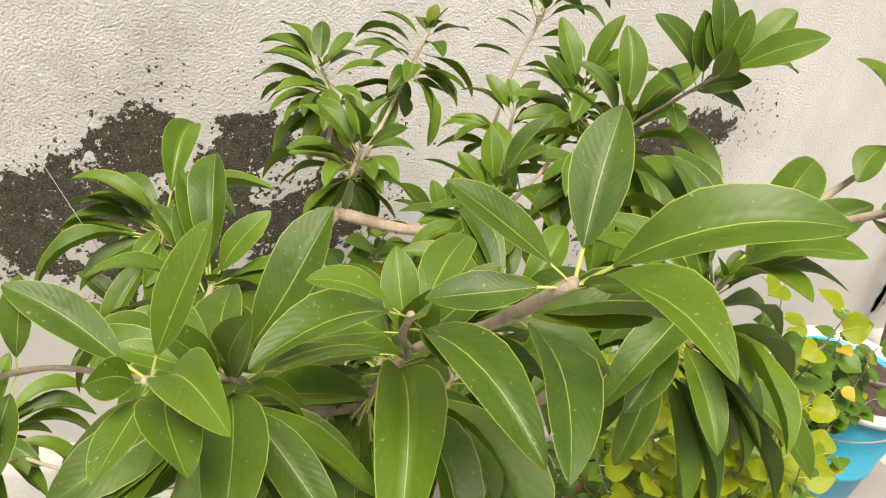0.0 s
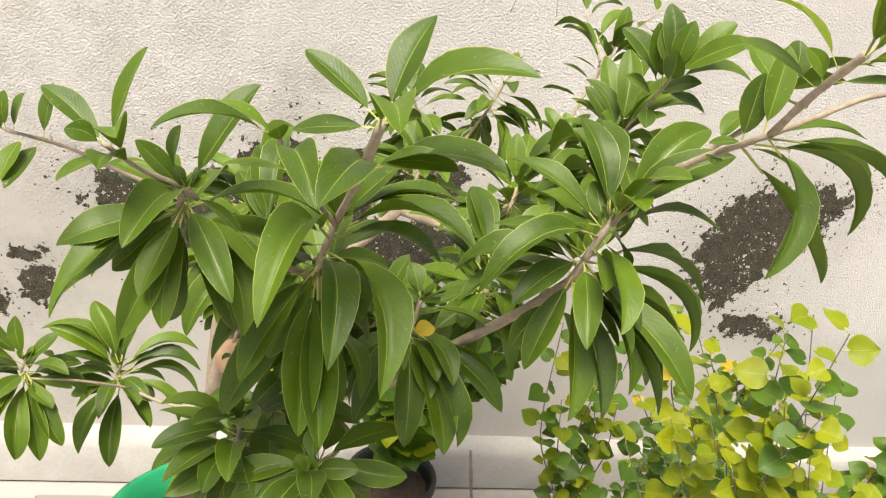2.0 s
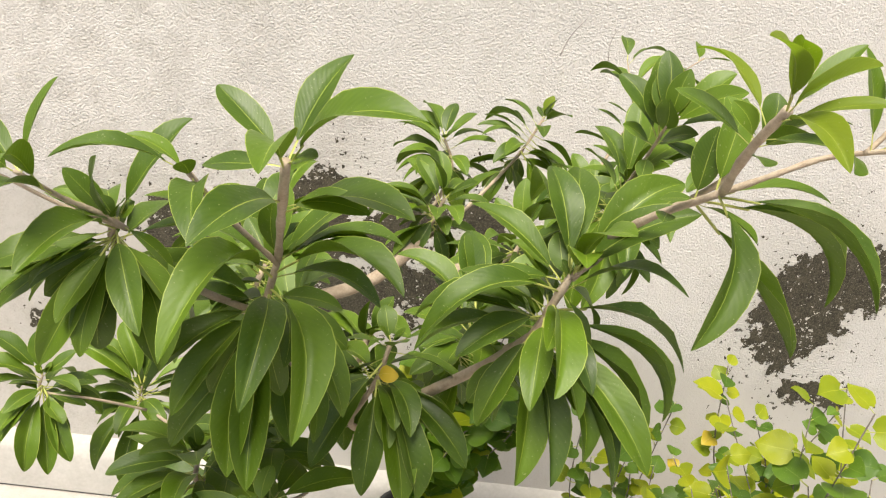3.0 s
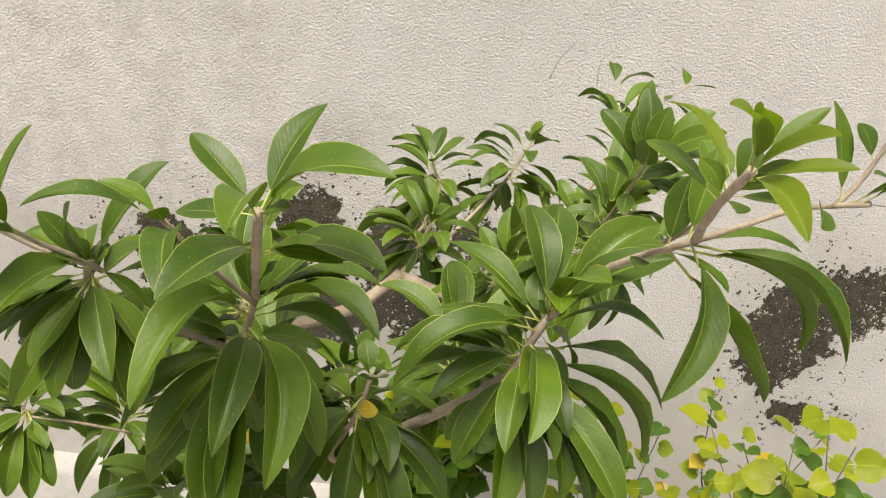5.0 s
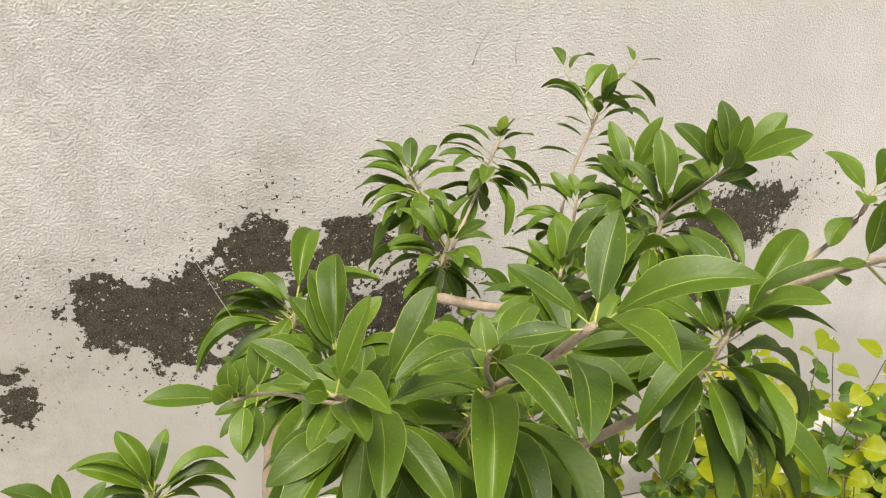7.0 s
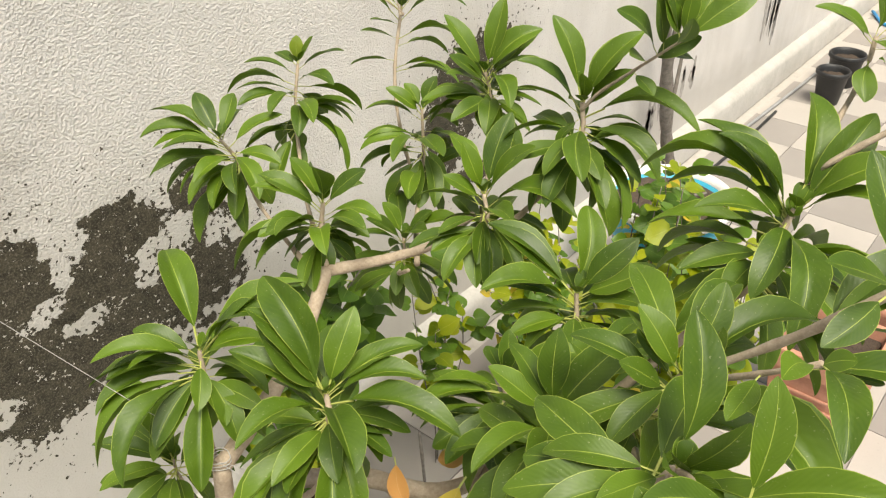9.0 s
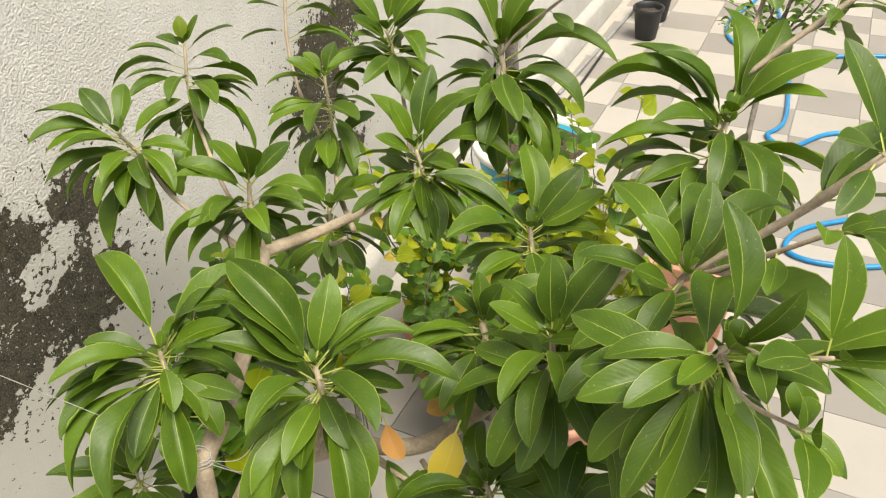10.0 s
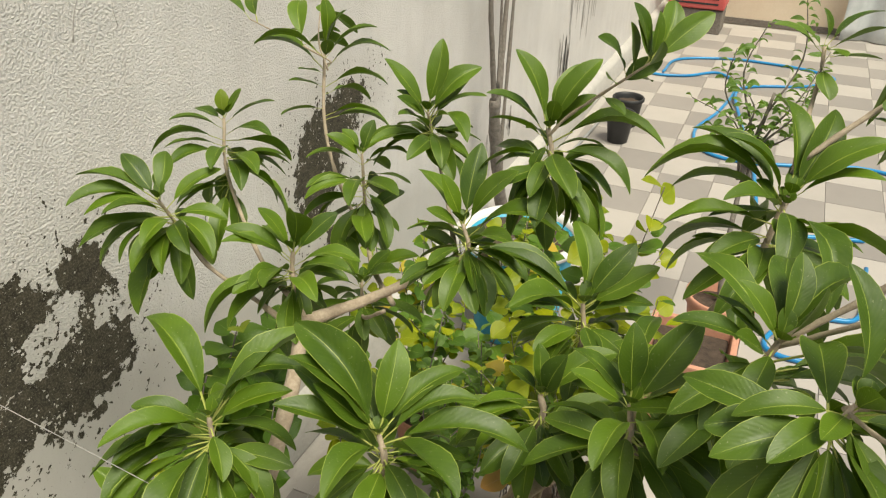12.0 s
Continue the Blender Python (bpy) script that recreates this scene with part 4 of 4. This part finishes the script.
tagged(pot_dark, group="potted plants by the wall")

# square terracotta planter
planter = thing("planter", "square terracotta planter with a chipped rim on the tiles", "planter", (1.86, 0.85, FLOOR_Z))


def square_shell(name, rows, mat, parent):
    bm = bmesh.new()
    rings = []
    for a, z in rows:
        rings.append([bm.verts.new((sx * a, sy * a, z)) for sx, sy in ((-1, -1), (1, -1), (1, 1), (-1, 1))])
    for p, q in zip(rings, rings[1:]):
        for k in range(4):
            bm.faces.new((p[k], p[(k + 1) % 4], q[(k + 1) % 4], q[k]))
    bm.faces.new(rings[0][::-1])
    bm.faces.new(rings[-1])
    edges = [e for e in bm.edges]
    bmesh.ops.bevel(bm, geom=edges, offset=0.006, segments=2, affect="EDGES", profile=0.6)
    return part(name, bm, mat, parent)


square_shell("body", [(0.105, 0.0), (0.130, 0.265), (0.144, 0.268), (0.148, 0.340), (0.126, 0.340), (0.120, 0.28)], TERRA, planter)
part("soil", rounded_box((0.235, 0.235, 0.03), (0, 0, 0.29), 0.01), SOIL, planter)
for sy in (-1, 1):
    part("moulding", rounded_box((0.012, 0.16, 0.012), (-0.124, sy * 0.02, 0.17 + 0.02 * sy), 0.004), TERRA, planter)

# blue bucket with a white rim
bucket = thing("bucket", "light blue plastic tub of soil with a thick white rim", "bucket", (2.17, 1.55, FLOOR_Z))
v, f = lathe([(0.001, 0.0), (0.158, 0.0), (0.165, 0.008), (0.178, 0.14), (0.183, 0.145), (0.183, 0.160), (0.179, 0.165), (0.213, 0.410), (0.213, 0.418), (0.205, 0.415), (0.155, 0.03), (0.001, 0.03)], 48)
mesh_object("body", v, f, BLUE_PLASTIC, bucket)
v, f = lathe([(0.212, 0.404), (0.229, 0.408), (0.235, 0.424), (0.227, 0.444), (0.209, 0.442), (0.206, 0.412)], 48)
mesh_object("rim", v, f, WHITE_PLASTIC, bucket)
v, f = lathe([(0.001, 0.402), (0.06, 0.406), (0.12, 0.396), (0.17, 0.402), (0.2035, 0.400)], 40, 0.01)
mesh_object("soil", [(x, y, z + 0.012 * noise.noise(Vector((x * 25, y * 25, 3)))) for x, y, z in v], f, SOIL, bucket)
bar("handle", [(0.219 * math.cos(a), 0.240 * math.sin(a), 0.42 - 0.12 * abs(math.cos(a))) for a in [math.pi * (0.5 + i / 8) for i in range(9)]], 0.003, 0.003, GREY_PIPE, bucket, 6, 3)
stick_in = bar("stick", [(2.06, 1.60, 0.371), (2.16, 1.55, 0.378), (2.28, 1.46, 0.384)], 0.007, 0.005, DEAD, None, 8, 4, 0.3, 9)
tagged(stick_in, "pale dry stick lying on the tub's soil", "stick")

# ---- bushes with heart-shaped leaves ----
def heart_shape(seed):
    rnd = random.Random(seed)
    cup, wide, tip = rnd.uniform(0.15, 0.5), rnd.uniform(0.44, 0.54), rnd.uniform(0.85, 1.15)
    rows = [(0.0, 0.30), (0.10, 0.74), (0.25, 0.96), (0.42, 1.0), (0.60, 0.84), (0.78, 0.52), (0.92, 0.2), (1.0, 0.0)]
    verts, uvs, faces, slots = [], [], [], []
    for t, w in rows:
        for u in (-1, -0.5, 0, 0.5, 1):
            x = u * wide * max(w, 0.01)
            back = -0.10 * abs(u) * (1 - t) ** 3
            z = cup * abs(x) * 0.8 - 0.35 * cup * t * t + 0.03 * math.sin(t * 8 + u * 3 + seed)
            verts.append((x, 0.28 + (t * tip + back) * 0.9, z))
            uvs.append((0.5 + 0.5 * u, t))
    for i in range(len(rows) - 1):
        for k in range(4):
            a = i * 5 + k
            faces.append((a, a + 1, a + 6, a + 5))
            slots.append(0)
    n = len(verts)
    for y in (0.0, 0.30):
        for k in range(3):
            a = 2.09 * k
            verts.append((0.022 * math.cos(a), y, 0.022 * math.sin(a) - 0.01))
            uvs.append((0.5, 0.0))
    for k in range(3):
        a, b = n + k, n + (k + 1) % 3
        faces.append((a, b, b + 3, a + 3))
        slots.append(1)
    return verts, faces, uvs, slots


HEARTS = [heart_shape(k) for k in range(6)]
HEART_LIME = [leaf_mesh(s, (HEART, PETIOLE)) for s in HEARTS]
HEART_GREEN = [leaf_mesh(s, (HEART_DARK, PETIOLE)) for s in HEARTS]
HEART_GOLD = [leaf_mesh(s, (LEAF_YELLOW, PETIOLE)) for s in HEARTS[:1]]
SMALL_MESHES = [leaf_mesh(s, (SMALL, PETIOLE)) for s in SHAPES[:4]]


def bush(name, label, at, tips, meshes, size, gap, seed, stem_r=0.004, start=0.25, droop=0.3, wide=1.0, twig=DEAD):
    """Stems from one foot to the tips, with leaves set along them."""
    rnd = random.Random(seed)
    plant = thing(name, label, "bush", at, "potted plants by the wall")
    foot = Vector(at)
    count, rest = 0, {}
    for tip in tips:
        tip = Vector(tip) - foot
        mid = tip * 0.55 + Vector((rnd.uniform(-0.07, 0.07), rnd.uniform(-0.07, 0.07), 0.07))
        pts = [Vector((rnd.uniform(-0.02, 0.02), rnd.uniform(-0.02, 0.02), 0)), tip * 0.22 + Vector((0, 0, 0.06)), mid, tip]
        stem = bar("stem", pts, stem_r, min(0.0014, stem_r * 0.6), twig, plant, 6, 5, 0.3, seed)
        line = spline(pts, 12)
        total = sum((b - a).length for a, b in zip(line, line[1:]))
        n = max(3, int(total * (1 - start) / gap))
        for i in range(n + 1):
            k = len(line) - 1 if i == n else int((start + (1 - start) * (i + rnd.random() * 0.5) / n) * (len(line) - 1))
            p = line[min(k, len(line) - 1)]
            a = i * 2.4 + rnd.uniform(-0.6, 0.6)
            d = Vector((math.cos(a), math.sin(a), rnd.uniform(-droop, 0.5) if i < n else rnd.uniform(-0.2, 0.6)))
            mesh = rnd.choice(meshes)
            s = size * rnd.uniform(0.6, 1.15)
            up = Vector((rnd.uniform(-0.7, 0.5), rnd.uniform(-1.5, 0.1), 1)).normalized()
            d.normalize()
            nn = (up - up.dot(d) * d).normalized()
            x = d.cross(nn)
            m = Matrix((x * s * wide, d * s, nn * s)).transposed().to_4x4()
            m.translation = p
            count += 1
            if count <= 300:
                leaf = new("leaf", mesh)
                leaf.parent = stem
                leaf.matrix_basis = m
            else:
                shape, mats = LEAF_SOURCE[mesh.name]
                rest.setdefault(mats, Foliage()).add(shape, m)
    for mats, gathered in rest.items():
        gathered.make("foliage", mats, plant)
    return plant


bush("lime_bush", "tall airy bush with lime-yellow heart-shaped leaves in a pot", (1.13, 1.08, 0.17),
     [(0.948, 1.035, 1.153), (1.015, 1.075, 1.163), (0.953, 0.921, 1.222), (0.927, 1.23, 1.018), (0.888, 1.102, 0.994), (0.968, 1.00, 1.032), (0.953, 0.903, 1.088), (1.05, 1.00, 0.95),
      (0.92, 1.00, 0.90), (1.00, 0.90, 0.95), (0.88, 1.15, 0.88), (0.95, 1.20, 0.85), (1.10, 1.05, 1.02), (1.02, 0.84, 0.90), (0.85, 1.22, 0.76), (1.20, 0.98, 0.84)],
     HEART_LIME * 3 + HEART_GREEN, 0.049, 0.024, 11, 0.0016, 0.40)
bush("yellowing_bush", "low bush with green and yellowing heart-shaped leaves in a terracotta pot", (1.33, 1.56, 0.125),
     [(1.12, 1.62, 0.86), (1.30, 1.60, 0.72), (1.42, 1.62, 0.78), (1.55, 1.66, 0.66), (1.18, 1.55, 0.60), (1.45, 1.50, 0.56), (1.05, 1.60, 0.50), (1.35, 1.52, 0.44), (1.20, 1.50, 0.40), (1.55, 1.70, 0.50), (1.02, 1.52, 0.66), (1.22, 1.60, 0.74)],
     HEART_LIME * 2 + HEART_GREEN * 3 + HEART_GOLD, 0.046, 0.020, 21, 0.0025)
bush("climbing_bush", "leafy bush with deep green heart-shaped leaves by the wall", (0.50, 1.74, 0.16),
     [(0.56, 1.62, 0.95), (0.66, 1.58, 0.90), (0.72, 1.60, 0.80), (0.62, 1.60, 0.72), (0.60, 1.64, 0.84), (0.55, 1.66, 0.62), (0.50, 1.66, 0.86), (0.45, 1.70, 0.74), (0.52, 1.70, 0.54), (0.68, 1.64, 0.68), (0.42, 1.66, 0.60), (0.48, 1.68, 0.44)],
     HEART_GREEN * 9 + HEART_LIME, 0.062, 0.013, 12)
bush("heart_leaved_bush", "bushy plant with deep green heart-shaped leaves by the wall", (0.98, 1.66, FLOOR_Z),
     [(0.82, 1.60, 0.80), (0.95, 1.58, 0.68), (0.84, 1.54, 0.62), (1.02, 1.60, 0.57), (1.05, 1.66, 0.72), (0.90, 1.62, 0.74)],
     HEART_GREEN + HEART_LIME, 0.050, 0.030, 31, 0.002, 0.40)
cane = bar("cane", [(0.718, 1.468, FLOOR_Z + 0.001), (0.66, 1.425, 0.26), (0.588, 1.371, 0.60)], 0.0045, 0.0035, DEAD, None, 8, 5, 0.2, 12)
tagged(cane, "thin brown dry cane standing on the floor by the pots", "cane")
bush("small_leaved_bush", "low twiggy bush with small round mottled leaves", (1.05, 1.36, FLOOR_Z),
     [(0.98, 1.34, 0.62), (1.06, 1.30, 0.68), (1.10, 1.42, 0.70), (1.20, 1.36, 0.60), (0.94, 1.28, 0.54), (1.14, 1.36, 0.50), (1.00, 1.26, 0.42), (1.12, 1.28, 0.40), (0.92, 1.38, 0.44), (1.18, 1.42, 0.42), (1.04, 1.42, 0.48)],
     SMALL_MESHES, 0.046, 0.014, 13, 0.003, 0.35, 0.3, 1.5)
bush("yellow_leaved_bush", "small bush with bright yellow heart-shaped leaves among the pots", (1.15, 1.24, FLOOR_Z),
     [(1.12, 1.25, 0.55), (1.16, 1.20, 0.50), (1.09, 1.22, 0.46), (1.18, 1.27, 0.58), (1.13, 1.19, 0.42)],
     HEART_GOLD * 2 + HEART_LIME, 0.046, 0.030, 41, 0.002, 0.45)
bush("ground_bush", "sprawling bush with yellowing heart-shaped leaves on the floor", (1.55, 1.30, FLOOR_Z),
     [(1.38, 1.25, 0.36), (1.50, 1.20, 0.42), (1.66, 1.24, 0.40), (1.72, 1.36, 0.44), (1.45, 1.38, 0.46), (1.60, 1.40, 0.50), (1.85, 1.30, 0.36), (1.70, 1.48, 0.40), (1.35, 1.36, 0.30), (1.92, 1.40, 0.50), (1.80, 1.36, 0.56), (2.02, 1.38, 0.46), (1.30, 1.30, 0.40), (1.20, 1.40, 0.40), (1.25, 1.48, 0.52), (1.40, 1.30, 0.20), (1.62, 1.22, 0.22), (1.80, 1.28, 0.20), (1.10, 1.50, 0.42), (1.78, 1.42, 0.60), (1.90, 1.44, 0.58), (1.88, 1.36, 0.44), (1.98, 1.46, 0.54), (1.72, 1.40, 0.68), (1.84, 1.45, 0.70), (1.94, 1.40, 0.64), (1.80, 1.50, 0.62), (2.02, 1.44, 0.60), (1.66, 1.36, 0.58)],
     HEART_LIME + HEART_GREEN * 4 + HEART_GOLD * 2, 0.058, 0.016, 14, start=0.12)
round_pot("plant_pot", (1.55, 1.30, FLOOR_Z), 0.12, 0.09, 0.18, TERRA, "terracotta pot under the sprawling bush")

# citrus sapling in the round terracotta pot
citrus = bush("citrus_sapling", "thin citrus sapling with small glossy leaves in a pot", (2.52, 0.81, 0.62),
     [(2.60, 0.74, 1.30), (2.48, 0.66, 1.02), (2.58, 0.97, 1.02), (2.42, 1.04, 0.94), (2.50, 0.66, 0.86), (2.62, 0.84, 1.18), (2.38, 0.96, 0.84), (2.46, 0.92, 1.12), (2.64, 0.62, 1.10)],
     SMALL_MESHES, 0.054, 0.015, 15, 0.006, 0.2, 0.3, 1.3, DEAD)
bar("trunk", [Vector(p) - citrus.location for p in ((2.30, 0.79, 0.18), (2.38, 0.81, 0.40), (2.52, 0.81, 0.64), (2.57, 0.77, 0.95))], 0.013, 0.006, DEAD, citrus, 8, 6, 0.2, 3)

# ---- a dead sapling against the wall ----
dead = thing("dead_tree", "bare grey dead sapling leaning on the wall", "tree", (2.95, 1.86, FLOOR_Z))


def stick(name, points, r0, r1, seed):
    bar(name, [Vector(p) - dead.location for p in points], r0, r1, DEAD, dead, 8, 6, 0.3, seed)


stick("trunk", [(2.95, 1.86, FLOOR_Z), (2.86, 1.88, 0.2), (2.78, 1.89, 0.5), (2.74, 1.89, 0.70)], 0.030, 0.024, 1)
stick("bough", [(2.74, 1.89, 0.68), (2.70, 1.90, 0.95), (2.68, 1.91, 1.2), (2.70, 1.92, 1.8)], 0.012, 0.008, 3)
stick("bough", [(2.76, 1.88, 0.66), (2.84, 1.90, 0.9), (2.93, 1.92, 1.2), (3.02, 1.93, 1.7)], 0.013, 0.008, 4)
stick("bough", [(2.82, 1.88, 0.30), (2.92, 1.90, 0.70), (3.02, 1.92, 1.15), (3.12, 1.93, 1.75)], 0.009, 0.006, 5)
stick("bough", [(2.75, 1.88, 0.75), (2.80, 1.90, 1.0), (2.82, 1.92, 1.7)], 0.008, 0.005, 6)

# ---- hoses and pipes on the tiles ----
def hose(label, points, r=0.011):
    ob = bar("garden_hose", [(x, y, FLOOR_Z + r + 0.001 + dz) for x, y, dz in points], r, r, HOSE_BLUE, None, 8, 8)
    return tagged(ob, label, "hose")


hose("blue garden hose lying in loops on the tiles", [(6.28, 1.90, 0), (6.0, 1.72, 0), (6.05, 1.45, 0), (6.25, 1.22, 0), (5.95, 1.05, 0), (5.3, 1.10, 0), (4.83, 1.20, 0), (4.5, 1.12, 0), (4.39, 0.90, 0), (4.46, 0.60, 0), (4.56, 0.36, 0), (4.6, 0.10, 0), (4.4, -0.4, 0)])
hose("blue garden hose lying in loops on the tiles", [(6.0, 1.62, 0.023), (6.50, 1.58, 0), (6.72, 1.2, 0), (6.74, 0.9, 0), (6.68, 0.55, 0), (6.5, 0.35, 0), (6.2, 0.55, 0), (6.0, 0.93, 0.0), (5.7, 1.03, 0.023), (5.2, 0.95, 0), (4.4, 0.80, 0), (3.6, 0.72, 0), (3.37, 0.78, 0), (3.3, 0.66, 0), (3.5, 0.5, 0), (3.6, 0.2, 0)])
hose("blue garden hose curving over the pale tiles", [(3.3, 0.20, 0), (2.84, 0.24, 0), (2.75, 0.38, 0), (2.6, 0.55, 0), (2.44, 0.59, 0), (2.40, 0.45, 0), (2.5, 0.2, 0), (2.9, -0.2, 0)])
pipe = bar("pipe", [(3.45, 1.86, FLOOR_Z + 0.012), (4.3, 1.83, FLOOR_Z + 0.012), (5.3, 1.80, FLOOR_Z + 0.012)], 0.010, 0.010, GREY_PIPE, None, 8, 6)
tagged(pipe, "thin grey pipe lying along the wall's foot", "pipe")
rod = bar("rod", [(3.0, 1.80, FLOOR_Z + 0.009), (3.6, 1.79, FLOOR_Z + 0.009), (4.1, 1.80, FLOOR_Z + 0.009)], 0.008, 0.008, BLACK_PLASTIC, None, 8, 4)
tagged(rod, "short dark rod lying by the wall", "rod")

# ---- far end of the terrace ----
crate = thing("crate", "faded red plastic crate on a dark stand", "crate", (7.75, 1.62, FLOOR_Z))
part("body", rounded_box((0.40, 0.52, 0.26), (0, 0, 0.36), 0.015), RED, crate)
part("stand", rounded_box((0.36, 0.50, 0.22), (0, 0, 0.11), 0.01), DEAD, crate)
for k in range(4):
    part("slot", rounded_box((0.006, 0.40, 0.018), (-0.2015, 0, 0.28 + 0.05 * k), 0.002), BLACK_PLASTIC, crate)
sheet_v, sheet_f = [], []
for i in range(25):
    for j in range(13):
        u, w = i / 24, j / 12
        sheet_v.append((0.05 * math.sin(u * 17 + w * 2) * (1 - 0.5 * w) + 0.02 * math.sin(u * 41), -0.9 + 1.2 * u, 1.35 * w))
for i in range(24):
    for j in range(12):
        a = i * 13 + j
        sheet_f.append((a, a + 13, a + 14, a + 1))
sheet = mesh_object("sheet", sheet_v, sheet_f, GREY_CLOTH)
sheet.location = (7.98, 0.02, FLOOR_Z + 0.002)
sheet.modifiers.new("thick", "SOLIDIFY").thickness = 0.004
tagged(sheet, "pale grey sheet hanging in folds to the floor", "sheet")
band = part("baseboard", rounded_box((0.012, WALL_Y - SOUTH - 0.2, 0.06), (EAST - 0.006, (WALL_Y + SOUTH) / 2 - 0.05, FLOOR_Z + 0.03), 0.002), DEAD, None)
tagged(band, "dark dusty baseboard of the end wall", "baseboard", kind="structure")

# small teal and white box among the pots
box = thing("box", "small teal and white carton on the floor", "carton", (0.95, 1.17, FLOOR_Z))
part("body", rounded_box((0.08, 0.10, 0.16), (0, 0, 0.08), 0.004), WHITE_PLASTIC, box)
part("lid", rounded_box((0.085, 0.105, 0.04), (0, 0, 0.18), 0.004), TEAL, box)

# ---- floor tiles ----
TILE = 0.30
X0, Y0 = 1.33, 0.385
tile_data = []
for mat in (TILE_PALE, TILE_GREY):
    bm = rounded_box((TILE - 0.0025, TILE - 0.0025, 0.008), (0, 0, 0), 0)
    me = bpy.data.meshes.new("tile")
    bm.to_mesh(me)
    bm.free()
    me.materials.append(mat)
    tile_data.append(me)
rnd = random.Random(8)
far = [[], []]
for i in range(-18, 23):
    for j in range(-13, 6):
        x, y = X0 + TILE * (i + 0.5), Y0 + TILE * (j + 0.5)
        if y > WALL_Y - 0.05 or x > EAST - 0.1 or x < WEST + 0.1:
            continue
        odd = (i + j) % 2
        tone = tile_data[1 - odd]
        if -1 <= i <= 22 and -4 <= j <= 5 and not (i > 14 and j < -2):
            t = new("tile", tone)
            t.parent = floor
            t.location = (x, y, FLOOR_Z - 0.004 + rnd.uniform(-0.0006, 0.0006))
        else:
            far[1 - odd].append((x, y))
for k, spots in enumerate(far):
    v, f = [], []
    h = TILE / 2 - 0.002
    for x, y in spots:
        n = len(v)
        v += [(x + sx * h, y + sy * h, z) for z in (FLOOR_Z - 0.008, FLOOR_Z) for sx, sy in ((-1, -1), (1, -1), (1, 1), (-1, 1))]
        f += [(n + 4, n + 5, n + 6, n + 7)] + [(n + a, n + (a + 1) % 4, n + 4 + (a + 1) % 4, n + 4 + a) for a in range(4)]
    ob = mesh_object("tiling", v, f, (TILE_PALE, TILE_GREY)[k], floor, False)
    ob["kind"] = "stuff"
